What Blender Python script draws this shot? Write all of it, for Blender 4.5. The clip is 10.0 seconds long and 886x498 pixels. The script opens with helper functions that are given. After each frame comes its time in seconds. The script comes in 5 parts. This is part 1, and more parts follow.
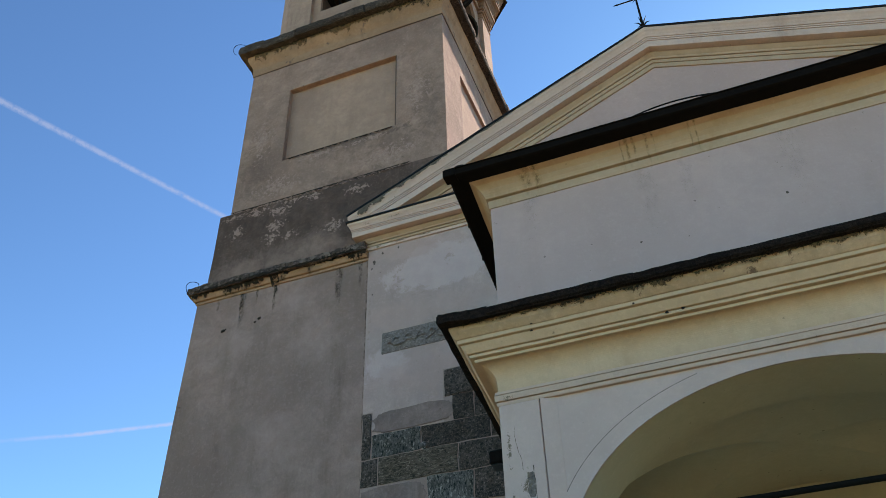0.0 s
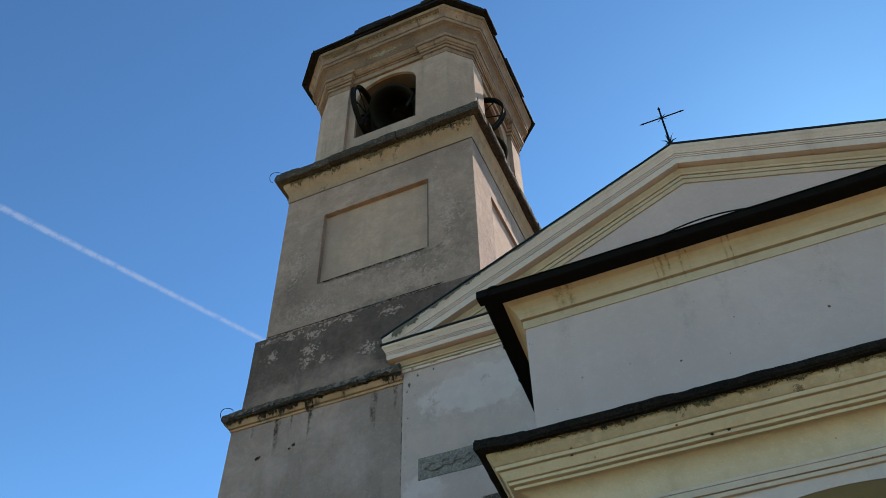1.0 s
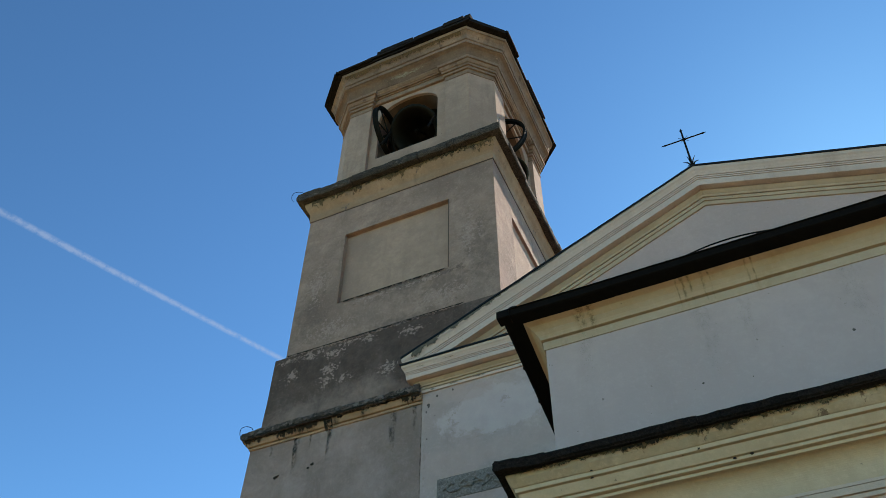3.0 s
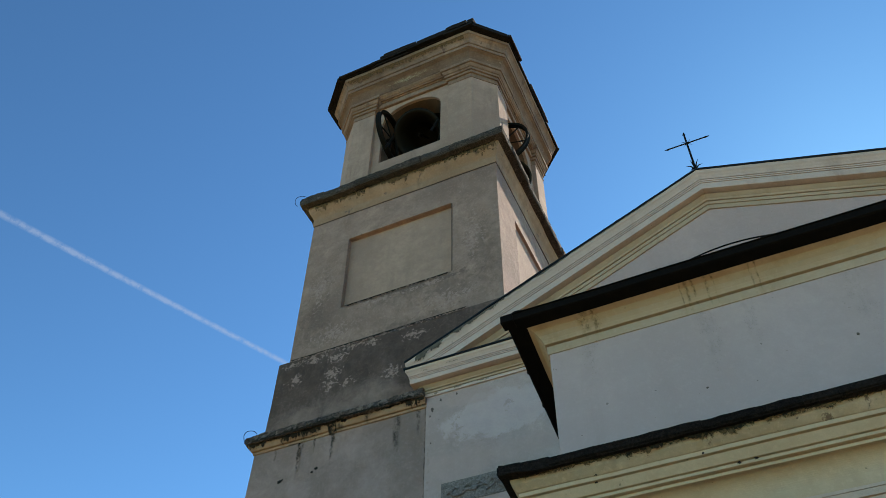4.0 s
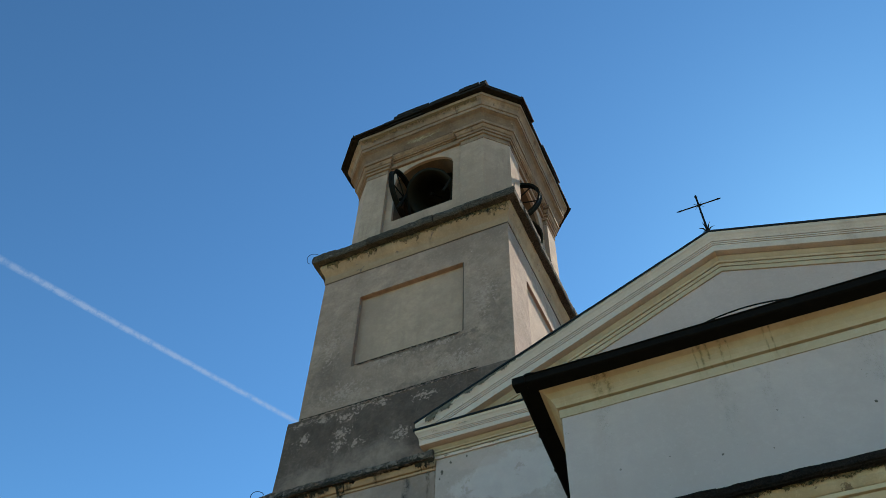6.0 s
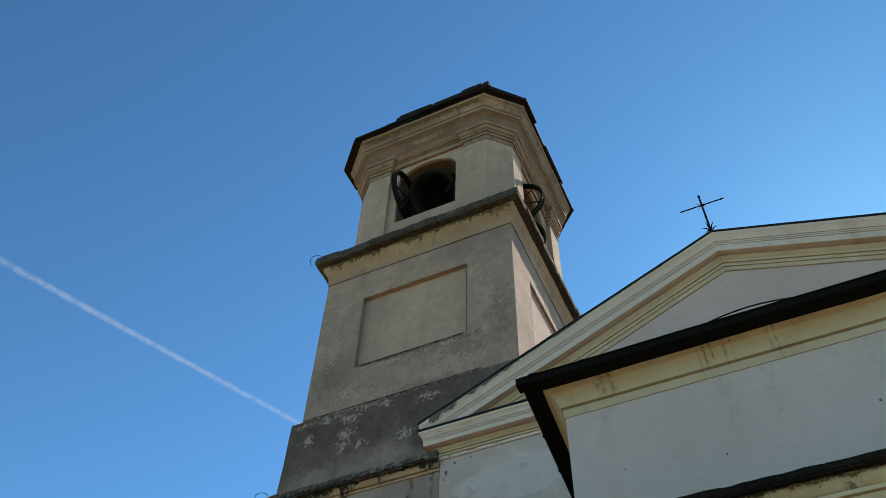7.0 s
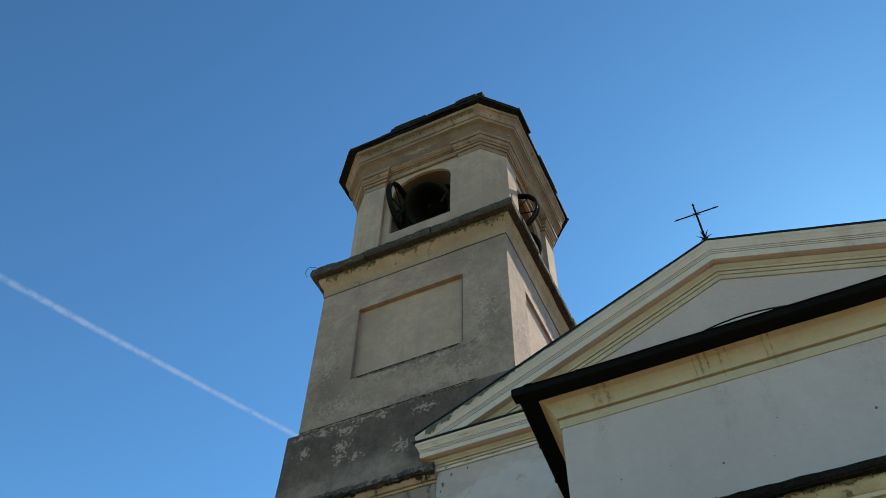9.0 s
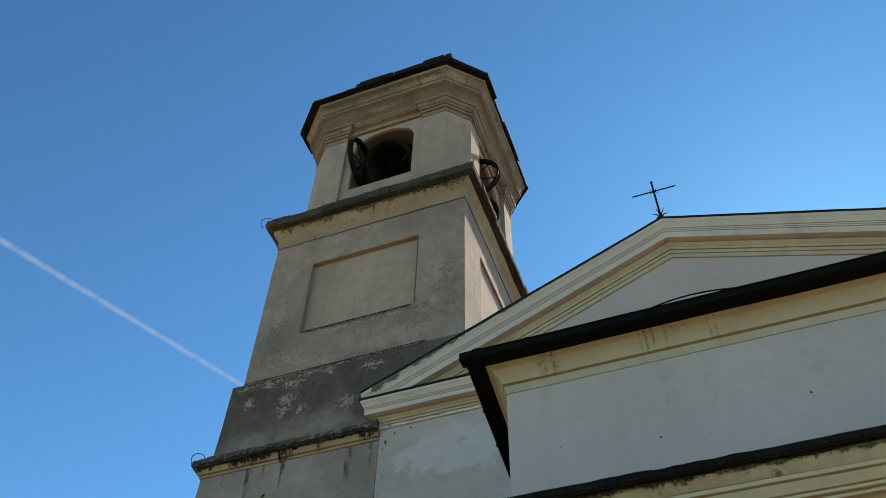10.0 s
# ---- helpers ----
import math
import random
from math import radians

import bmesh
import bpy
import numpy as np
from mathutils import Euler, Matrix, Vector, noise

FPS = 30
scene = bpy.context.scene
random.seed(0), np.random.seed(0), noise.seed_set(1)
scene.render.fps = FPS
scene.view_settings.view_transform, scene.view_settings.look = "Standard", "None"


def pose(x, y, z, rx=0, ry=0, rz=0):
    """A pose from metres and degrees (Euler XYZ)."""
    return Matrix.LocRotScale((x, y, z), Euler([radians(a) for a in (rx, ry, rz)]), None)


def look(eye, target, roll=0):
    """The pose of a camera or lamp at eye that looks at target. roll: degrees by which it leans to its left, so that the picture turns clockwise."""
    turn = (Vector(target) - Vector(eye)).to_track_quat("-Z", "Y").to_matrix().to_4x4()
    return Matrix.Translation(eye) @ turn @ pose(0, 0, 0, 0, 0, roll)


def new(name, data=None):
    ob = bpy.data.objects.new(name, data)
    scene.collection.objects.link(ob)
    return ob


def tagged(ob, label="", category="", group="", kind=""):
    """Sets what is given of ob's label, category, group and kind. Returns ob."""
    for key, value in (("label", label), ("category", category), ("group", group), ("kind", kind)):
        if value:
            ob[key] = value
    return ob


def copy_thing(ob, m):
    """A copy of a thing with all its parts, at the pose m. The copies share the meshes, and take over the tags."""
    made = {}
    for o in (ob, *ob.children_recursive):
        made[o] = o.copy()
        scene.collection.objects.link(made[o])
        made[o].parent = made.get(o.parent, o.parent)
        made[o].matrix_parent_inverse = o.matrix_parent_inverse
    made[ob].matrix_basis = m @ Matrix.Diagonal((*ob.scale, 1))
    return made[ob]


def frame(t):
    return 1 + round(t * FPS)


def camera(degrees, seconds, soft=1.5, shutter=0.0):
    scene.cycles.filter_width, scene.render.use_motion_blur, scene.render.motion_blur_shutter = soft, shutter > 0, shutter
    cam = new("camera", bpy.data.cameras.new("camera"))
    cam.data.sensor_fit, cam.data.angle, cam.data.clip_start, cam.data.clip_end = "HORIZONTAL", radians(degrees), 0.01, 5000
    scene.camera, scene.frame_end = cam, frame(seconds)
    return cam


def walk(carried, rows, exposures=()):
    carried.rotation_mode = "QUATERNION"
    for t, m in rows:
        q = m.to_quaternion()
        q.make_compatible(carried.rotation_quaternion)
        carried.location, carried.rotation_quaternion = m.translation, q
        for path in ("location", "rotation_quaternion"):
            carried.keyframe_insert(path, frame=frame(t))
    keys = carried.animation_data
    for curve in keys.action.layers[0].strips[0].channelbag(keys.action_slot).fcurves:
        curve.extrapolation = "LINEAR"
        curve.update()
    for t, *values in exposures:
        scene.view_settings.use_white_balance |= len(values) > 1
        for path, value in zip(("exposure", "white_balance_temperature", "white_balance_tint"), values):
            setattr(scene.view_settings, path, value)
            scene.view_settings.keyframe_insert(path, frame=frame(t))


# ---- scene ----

cam = camera(54.41, 10.0, soft=0.45)
EYE = 1.6
ROWS = (
    (0, -0.001, 0.023, 1.550, 128.204, 1.431, 21.374),
    (0.5, 0.000, 0.023, 1.588, 132.972, 1.286, 23.234),
    (1, 0.007, 0.028, 1.614, 136.053, 0.896, 23.964),
    (1.5, 0.007, 0.012, 1.603, 137.305, 0.489, 24.409),
    (2, -0.000, 0.023, 1.594, 137.488, 0.090, 24.548),
    (2.5, 0.000, 0.033, 1.599, 137.467, -0.259, 24.442),
    (4, -0.002, 0.007, 1.597, 137.672, -0.464, 24.747),
    (4.5, 0.004, -0.023, 1.609, 138.861, -0.695, 24.703),
    (5, -0.002, -0.022, 1.622, 140.358, -1.113, 24.604),
    (5.5, -0.004, -0.014, 1.628, 141.281, -1.323, 24.646),
    (7, -0.011, -0.015, 1.609, 141.594, -1.411, 25.055),
    (7.5, -0.002, -0.010, 1.609, 141.423, -1.268, 25.126),
    (8, -0.006, -0.002, 1.611, 141.250, -1.032, 25.330),
    (8.5, -0.009, 0.001, 1.611, 141.512, -0.884, 25.428),
    (9, 0.005, -0.006, 1.620, 142.281, -0.910, 25.271),
    (9.5, 0.005, -0.021, 1.625, 142.766, -1.057, 24.705),
    (9.6, 0.005, -0.017, 1.627, 142.340, -1.312, 24.175),
    (9.7, 0.005, -0.013, 1.629, 141.751, -1.279, 23.520),
    (9.8, 0.005, -0.009, 1.631, 141.085, -1.267, 22.464),
    (9.9, 0.005, -0.005, 1.634, 140.415, -1.280, 21.353),
    (10, 0.006, -0.002, 1.636, 139.773, -1.117, 20.470),
)

walk(cam, [(t, pose(x, y, z, rx, ry, rz)) for t, x, y, z, rx, ry, rz in ROWS],
     ((0.0, 0.71, 9500, 40), (0.5, 0.62, 9100, 36), (1.0, 0.56, 8800, 32), (2.5, 0.51, 8800, 29), (4.0, 0.51, 8800, 28), (5.0, 0.50, 8700, 25), (10.0, 0.50, 8700, 23)))

# ---- sky, sun, exposure ----
SUN = Vector((0.23, 1.0, 0.92)).normalized()
world = bpy.data.worlds.new("sky")
scene.world = world
world.use_nodes = True
wn = world.node_tree.nodes
sky = wn.new("ShaderNodeTexSky")
sky.sky_type = "NISHITA"
sky.sun_disc = False
sky.sun_elevation = math.asin(SUN.z)
sky.sun_rotation = math.atan2(SUN.x, SUN.y)
sky.altitude = 600
sky.air_density = 0.9
sky.dust_density = 0.11
sky.ozone_density = 1.0
wn["Background"].inputs[1].default_value = 0.088
deep = wn.new("ShaderNodeGamma")
deep.inputs[1].default_value = 1.45
world.node_tree.links.new(sky.outputs[0], deep.inputs[0])
clear = wn.new("ShaderNodeMix")
clear.data_type, clear.blend_type = "RGBA", "MULTIPLY"
clear.inputs[0].default_value = 1.0
clear.inputs[7].default_value = (0.34, 1.02, 1.10, 1.0)
world.node_tree.links.new(deep.outputs[0], clear.inputs[6])
world.node_tree.links.new(clear.outputs[2], wn["Background"].inputs[0])
sun_data = bpy.data.lights.new("sun", "SUN")
sun_data.energy = 5.0
sun_data.angle = radians(0.53)
sun_data.color = (0.90, 1.0, 0.92)
sun = new("sun", sun_data)
sun.matrix_world = look(tuple(SUN * 60), (0, 0, 0))


# ---- materials ----
def rgba(c):
    return (c[0], c[1], c[2], 1.0)


class Graph:
    """A small writer of node materials."""

    def __init__(self, name):
        self.m = bpy.data.materials.new(name)
        self.m.use_nodes = True
        self.t = self.m.node_tree
        self.b = self.t.nodes["Principled BSDF"]
        self.co = self.t.nodes.new("ShaderNodeTexCoord").outputs["Object"]

    def link(self, a, b):
        self.t.links.new(a, b)

    def noise(self, scale, detail=5.0, rough=0.6, stretch=None, shift=0.0, distort=0.0):
        n = self.t.nodes.new("ShaderNodeTexNoise")
        n.inputs["Scale"].default_value = scale
        n.inputs["Detail"].default_value = detail
        n.inputs["Roughness"].default_value = rough
        n.inputs["Distortion"].default_value = distort
        mp = self.t.nodes.new("ShaderNodeMapping")
        mp.inputs["Location"].default_value = (shift, shift * 0.7, shift * 1.3)
        if stretch:
            mp.inputs["Scale"].default_value = stretch
        self.link(self.co, mp.inputs[0])
        self.link(mp.outputs[0], n.inputs["Vector"])
        return n.outputs["Fac"]

    def ramp(self, fac, lo, hi, a=0.0, b=1.0):
        r = self.t.nodes.new("ShaderNodeMapRange")
        r.inputs["From Min"].default_value = lo
        r.inputs["From Max"].default_value = hi
        r.inputs["To Min"].default_value = a
        r.inputs["To Max"].default_value = b
        self.link(fac, r.inputs["Value"])
        return r.outputs[0]

    def mix(self, fac, a, b, how="MIX"):
        n = self.t.nodes.new("ShaderNodeMix")
        n.data_type, n.blend_type = "RGBA", how
        if isinstance(fac, (int, float)):
            n.inputs[0].default_value = fac
        else:
            self.link(fac, n.inputs[0])
        for v, s in ((a, n.inputs[6]), (b, n.inputs[7])):
            if isinstance(v, tuple):
                s.default_value = rgba(v)
            else:
                self.link(v, s)
        return n.outputs[2]

    def math(self, op, a, b):
        n = self.t.nodes.new("ShaderNodeMath")
        n.operation = op
        for v, s in ((a, n.inputs[0]), (b, n.inputs[1])):
            if isinstance(v, (int, float)):
                s.default_value = v
            else:
                self.link(v, s)
        return n.outputs[0]

    def field(self, places, base):
        """A soft mask that is 1 in the middle of each of the places (x, z, width, height) on a wall; base: the wall's origin."""
        sep = self.t.nodes.new("ShaderNodeSeparateXYZ")
        self.link(self.co, sep.inputs[0])
        total = None
        for x, z, w, h in places:
            a = self.ramp(self.math("ABSOLUTE", self.math("SUBTRACT", sep.outputs[0], x - base[0]), 0.0), 0.0, w / 2, 1.0, 0.0)
            b = self.ramp(self.math("ABSOLUTE", self.math("SUBTRACT", sep.outputs[2], z + EYE - base[1]), 0.0), 0.0, h / 2, 1.0, 0.0)
            f = self.math("POWER", self.math("MULTIPLY", a, b), 0.6)
            total = f if total is None else self.math("MAXIMUM", total, f)
        return total

    def blotches(self, colour, layer):
        """Lays one weathered layer over a colour: (tone, other tone, places, base, scale, cut, sharp, swing, strength, shift)."""
        tone, other, places, base, scale, cut, sharp, swing, strength, shift = layer
        rag = self.math("MULTIPLY", self.math("SUBTRACT", self.noise(scale, 12, 0.74, None, shift, 0.4), 0.5), swing)
        fac = self.math("MULTIPLY", self.ramp(self.math("ADD", self.field(places, base), rag), cut, cut + sharp), strength)
        c = self.mix(self.ramp(self.noise(scale * 3, 7, 0.7, shift=shift + 3), 0.40, 0.62), reddish(tone), reddish(other))
        return self.mix(fac, colour, c)

    def bump(self, height, strength, depth):
        n = self.t.nodes.new("ShaderNodeBump")
        n.inputs["Strength"].default_value = strength
        n.inputs["Distance"].default_value = depth
        self.link(height, n.inputs["Height"])
        self.link(n.outputs[0], self.b.inputs["Normal"])

    def done(self, colour, rough=0.9, metal=0.0, spec=0.3):
        if isinstance(colour, tuple):
            self.b.inputs["Base Color"].default_value = rgba(colour)
        else:
            self.link(colour, self.b.inputs["Base Color"])
        self.b.inputs["Roughness"].default_value = rough
        self.b.inputs["Metallic"].default_value = metal
        self.b.inputs["Specular IOR Level"].default_value = spec
        return self.m


def reddish(c):
    """Pushes a lime tone towards red, to make up for the blue skylight."""
    return c and (c[0] * 1.32, c[1] * 0.965, c[2] * 1.0)


def plaster(name, base, tone, streak=None, streak_amount=0.0, flake=None, flake_at=0.62, flake_scale=1.6,
            grain=0.12, relief=0.45, shift=0.0, layers=()):
    """Old lime plaster: clouded tone, sand grain, run marks, flaked places."""
    g = Graph(name)
    base, tone, streak, flake = (reddish(v) for v in (base, tone, streak, flake))
    c = g.mix(g.ramp(g.noise(0.55, 7, 0.66, shift=shift), 0.40, 0.61), base, tone)
    c = g.mix(g.ramp(g.noise(3.2, 7, 0.7, shift=shift + 4, distort=0.4), 0.40, 0.64, 0, 0.75), c, tone)
    if streak:
        s = g.noise(2.6, 6, 0.65, (1.0, 1.0, 0.10), shift + 9)
        s2 = g.noise(0.8, 4, 0.6, shift=shift + 2)
        fac = g.math("MULTIPLY", g.ramp(s, 0.50, 0.68), g.ramp(s2, 0.38, 0.62))
        c = g.mix(g.math("MULTIPLY", fac, streak_amount), c, streak)
    fl = None
    if flake:
        fl = g.ramp(g.noise(flake_scale, 9, 0.72, shift=shift + 13, distort=0.3), flake_at, flake_at + 0.03)
        c = g.mix(fl, c, flake)
    fine = g.noise(38, 5, 0.75, shift=shift)
    dark = tuple(v * (1 - 3.2 * grain) for v in base)
    pale = tuple(min(0.85, v * (1 + 1.6 * grain)) for v in base)
    c = g.mix(g.ramp(g.noise(9, 8, 0.72, shift=shift + 17), 0.47, 0.70, 0, 0.5), c, dark)
    c = g.mix(g.ramp(fine, 0.50, 0.72, 0, 0.4), c, dark)
    c = g.mix(g.ramp(g.noise(21, 6, 0.7, shift=shift + 27), 0.52, 0.72, 0, 0.40), c, pale)
    pits = g.ramp(g.noise(14, 3, 0.5, shift=shift + 31), 0.735, 0.755)
    c = g.mix(g.math("MULTIPLY", pits, 0.7), c, tuple(v * 0.35 for v in base))
    for layer in layers:
        c = g.blotches(c, layer)
    h = g.math("ADD", g.math("MULTIPLY", fine, 0.35), g.noise(5, 8, 0.65, shift=shift + 6))
    if fl is not None:
        h = g.math("SUBTRACT", h, g.math("MULTIPLY", fl, 0.6))
    g.bump(h, relief, 0.03)
    return g.done(c, 0.92, 0.0, 0.2)


def stone(name, base, tone, lichen=None, lichen_at=0.6, scale=6.0, relief=0.7, shift=0.0, vary=0.35, stretch=None, red=True, speck=0.0):
    """Rough stone: speckled, with lichen, each piece a little different."""
    g = Graph(name)
    if red:
        base, tone, lichen = (v and (v[0] * 1.16, v[1] * 0.975, v[2]) for v in (base, tone, lichen))
    c = g.mix(g.ramp(g.noise(scale, 8, 0.7, stretch, shift), 0.35, 0.65), base, tone)
    c = g.mix(g.ramp(g.noise(scale * 5, 7, 0.8, stretch, shift + 3), 0.48, 0.66, 0, 0.7), c, tuple(v * 1.9 for v in tone))
    c = g.mix(g.ramp(g.noise(scale * 4, 7, 0.8, stretch, shift + 19), 0.52, 0.64, 0, 0.8), c, tuple(v * 0.4 for v in base))
    if speck:
        c = g.mix(g.ramp(g.noise(scale * 7, 4, 0.7, stretch, shift + 23), 0.55, 0.66, 0, speck), c, tuple(min(0.5, v * 2.8) for v in tone))
        c = g.mix(g.ramp(g.noise(scale * 6, 4, 0.7, stretch, shift + 29), 0.54, 0.62, 0, speck), c, tuple(v * 0.25 for v in base))
    if lichen:
        c = g.mix(g.ramp(g.noise(scale * 0.8, 9, 0.75, shift=shift + 8), lichen_at, lichen_at + 0.06, 0, 0.8), c, lichen)
    info = g.t.nodes.new("ShaderNodeObjectInfo")
    c = g.mix(g.ramp(info.outputs["Random"], 0, 1, 0, vary), c, tuple(v * 0.4 for v in base))
    h = g.math("ADD", g.noise(scale * 1.5, 8, 0.7, stretch, shift), g.math("MULTIPLY", g.noise(scale * 9, 5, 0.7, stretch), 0.4))
    g.bump(h, relief, 0.05)
    return g.done(c, 0.92, 0.0, 0.1)


def metal(name, base, rust, rough=0.6, metallic=0.4):
    g = Graph(name)
    c = g.mix(g.ramp(g.noise(7, 7, 0.7), 0.5, 0.7, 0, 0.7), base, rust)
    g.bump(g.noise(30, 5, 0.6), 0.15, 0.01)
    return g.done(c, rough, metallic, 0.1)


TOWER_AT, CHURCH_AT = (-5.695, 0.0), (0.10, 0.0)
FLAKE_A, FLAKE_B = (0.36, 0.30, 0.26), (0.26, 0.215, 0.185)
DARK_A, DARK_B = (0.115, 0.094, 0.08), (0.17, 0.14, 0.118)
M_TOWER = plaster("tower plaster", (0.345, 0.277, 0.223), (0.19, 0.152, 0.127), (0.11, 0.09, 0.075), 0.7, (0.37, 0.31, 0.265), 0.68, shift=2, relief=0.75, layers=(
    (DARK_A, DARK_B, ((-5.2, 11.25, 3.0, 0.7), (-4.6, 11.1, 2.2, 1.5), (-5.6, 10.35, 5.0, 0.9), (-7.4, 11.3, 1.2, 3.2), (-3.9, 11.7, 1.0, 3.2)), TOWER_AT, 6.0, 0.50, 0.45, 2.6, 0.66, 3.0),
    (DARK_A, DARK_B, ((-5.5, 11.40, 3.2, 0.14), (-5.0, 11.34, 2.0, 0.22), (-5.5, 10.32, 5.0, 0.10)), TOWER_AT, 12.0, 0.45, 0.15, 2.6, 0.9, 7.0),
    (FLAKE_A, FLAKE_B, ((-5.1, 11.32, 2.2, 0.34), (-6.2, 11.3, 1.6, 0.4), (-4.6, 10.8, 2.0, 0.9), (-6.9, 10.8, 1.8, 1.2), (-4.1, 12.3, 1.0, 2.4), (-7.4, 12.2, 0.9, 2.4)), TOWER_AT, 14.0, 0.84, 0.06, 3.4, 0.75, 11.0)))
M_PANEL = plaster("panel plaster", (0.35, 0.283, 0.22), (0.245, 0.198, 0.16), (0.17, 0.14, 0.115), 0.35, grain=0.08, shift=7)
M_BAND = plaster("blackened plaster", (0.185, 0.148, 0.124), (0.075, 0.060, 0.051), (0.22, 0.18, 0.15), 0.6, grain=0.2, relief=0.8, shift=21, layers=(
    ((0.052, 0.042, 0.036), (0.085, 0.069, 0.059), ((-7.2, 9.85, 2.4, 1.2), (-5.5, 9.8, 2.6, 1.5), (-6.4, 9.75, 3.2, 1.2), (-5.1, 9.0, 1.4, 1.4)), TOWER_AT, 2.4, 0.45, 0.5, 2.0, 0.75, 2.0),
    ((0.27, 0.222, 0.187), (0.205, 0.168, 0.142), ((-7.2, 8.75, 2.4, 1.0), (-6.4, 8.85, 2.6, 1.1), (-5.8, 8.95, 1.0, 0.8), (-5.25, 8.72, 0.5, 0.4)), TOWER_AT, 1.8, 0.40, 0.6, 2.2, 0.75, 6.0),
    (FLAKE_A, FLAKE_B, ((-7.2, 10.15, 1.1, 0.36), (-6.70, 10.02, 0.8, 0.6), (-6.38, 10.2, 1.2, 0.26), (-6.0, 10.15, 0.55, 0.42), (-7.65, 10.16, 0.9, 0.28), (-6.76, 9.70, 0.7, 0.5), (-6.45, 9.38, 0.7, 0.4),
     (-7.55, 9.78, 0.6, 0.5), (-6.8, 9.45, 0.6, 0.5), (-5.6, 9.3, 0.7, 0.6), (-5.15, 10.02, 1.0, 0.40), (-6.0, 10.25, 5.0, 0.10)), TOWER_AT, 16.0, 0.80, 0.06, 3.4, 0.8, 9.0)))
M_LOW = plaster("lower tower plaster", (0.30, 0.253, 0.226), (0.195, 0.163, 0.144), (0.11, 0.092, 0.078), 0.6, (0.32, 0.275, 0.245), 0.70, grain=0.1, shift=30, relief=0.95, layers=(
    ((0.335, 0.29, 0.268), (0.29, 0.25, 0.228), ((-6.2, 7.9, 1.6, 1.1), (-5.7, 7.1, 1.4, 1.6), (-7.2, 7.3, 1.2, 1.0), (-6.2, 5.6, 1.6, 1.8)), TOWER_AT, 1.9, 0.45, 0.5, 2.2, 0.6, 3.0),
    ((0.15, 0.132, 0.108), (0.19, 0.165, 0.14), ((-5.38, 7.5, 0.7, 2.4), (-7.35, 7.0, 0.7, 1.8), (-7.9, 6.2, 0.6, 3.0), (-6.95, 5.8, 0.5, 2.2), (-5.05, 7.8, 0.4, 1.6)), TOWER_AT, 2.6, 0.50, 0.6, 2.2, 0.5, 8.0)))
M_OCHRE = plaster("ochre moulding plaster", (0.33, 0.25, 0.165), (0.23, 0.17, 0.11), (0.08, 0.063, 0.05), 0.9, (0.12, 0.10, 0.085), 0.60, 2.8, shift=17)
M_BELFRY = plaster("belfry plaster", (0.355, 0.296, 0.236), (0.245, 0.202, 0.163), (0.13, 0.108, 0.088), 0.7, grain=0.08, shift=40)
M_BELFRY_CORNICE = plaster("belfry cornice plaster", (0.275, 0.220, 0.162), (0.15, 0.118, 0.088), (0.09, 0.07, 0.053), 0.8, (0.12, 0.093, 0.07), 0.60, 3.4, grain=0.18, relief=0.8, shift=44)
M_BELFRY_COVE = plaster("dark brown cove plaster", (0.20, 0.152, 0.108), (0.125, 0.094, 0.067), (0.075, 0.058, 0.044), 0.9, (0.30, 0.24, 0.175), 0.64, 5.0, grain=0.16, relief=0.7, shift=47)
# darker plaster tone that carries the shade of the bell openings
M_REVEAL = plaster("reveal with painted shade", (0.12, 0.092, 0.068), (0.08, 0.062, 0.048), shift=49)
M_FACADE = plaster("facade plaster", (0.415, 0.383, 0.36), (0.32, 0.293, 0.277), (0.24, 0.214, 0.195), 0.5, relief=0.9, grain=0.08, shift=51, layers=(
    ((0.44, 0.427, 0.43), (0.405, 0.392, 0.396), ((-3.75, 7.85, 2.6, 1.2), (-4.5, 6.3, 1.0, 0.9)), CHURCH_AT, 1.3, 0.42, 0.10, 1.4, 0.75, 9.0),
    ((0.385, 0.335, 0.313), (0.35, 0.305, 0.283), ((-4.4, 7.1, 1.6, 1.1), (-3.2, 7.15, 2.4, 0.6), (-4.2, 8.28, 1.8, 0.5), (-4.0, 6.1, 2.0, 1.0)), CHURCH_AT, 1.6, 0.40, 0.25, 1.8, 0.6, 11.0),
    ((0.27, 0.235, 0.215), (0.33, 0.29, 0.265), ((-4.0, 7.42, 2.4, 0.12), (-4.35, 7.8, 0.5, 1.0), (-4.82, 7.2, 0.16, 2.6), (-3.5, 8.0, 0.5, 0.7)), CHURCH_AT, 8.0, 0.86, 0.1, 3.0, 0.6, 5.0)))
M_TYMPANUM = plaster("tympanum plaster", (0.41, 0.365, 0.345), (0.35, 0.312, 0.295), (0.26, 0.225, 0.205), 0.25, grain=0.045, shift=55)
M_CORNICE = plaster("cream cornice paint", (0.495, 0.462, 0.41), (0.42, 0.39, 0.34), (0.22, 0.18, 0.14), 0.35, (0.15, 0.13, 0.115), 0.70, 2.4, relief=0.25, grain=0.06, shift=60)
M_CORNICE_LOW = plaster("yellowed cornice paint", (0.40, 0.36, 0.265), (0.33, 0.295, 0.21), (0.18, 0.135, 0.085), 0.5, grain=0.05, shift=63, relief=0.2)
M_ATTIC = plaster("attic plaster", (0.405, 0.380, 0.372), (0.36, 0.337, 0.33), (0.30, 0.27, 0.248), 0.5, grain=0.03, shift=70, relief=0.2)
M_COVE = plaster("stained cove paint", (0.42, 0.395, 0.31), (0.36, 0.325, 0.23), (0.21, 0.14, 0.07), 0.6, grain=0.05, shift=75, relief=0.2)
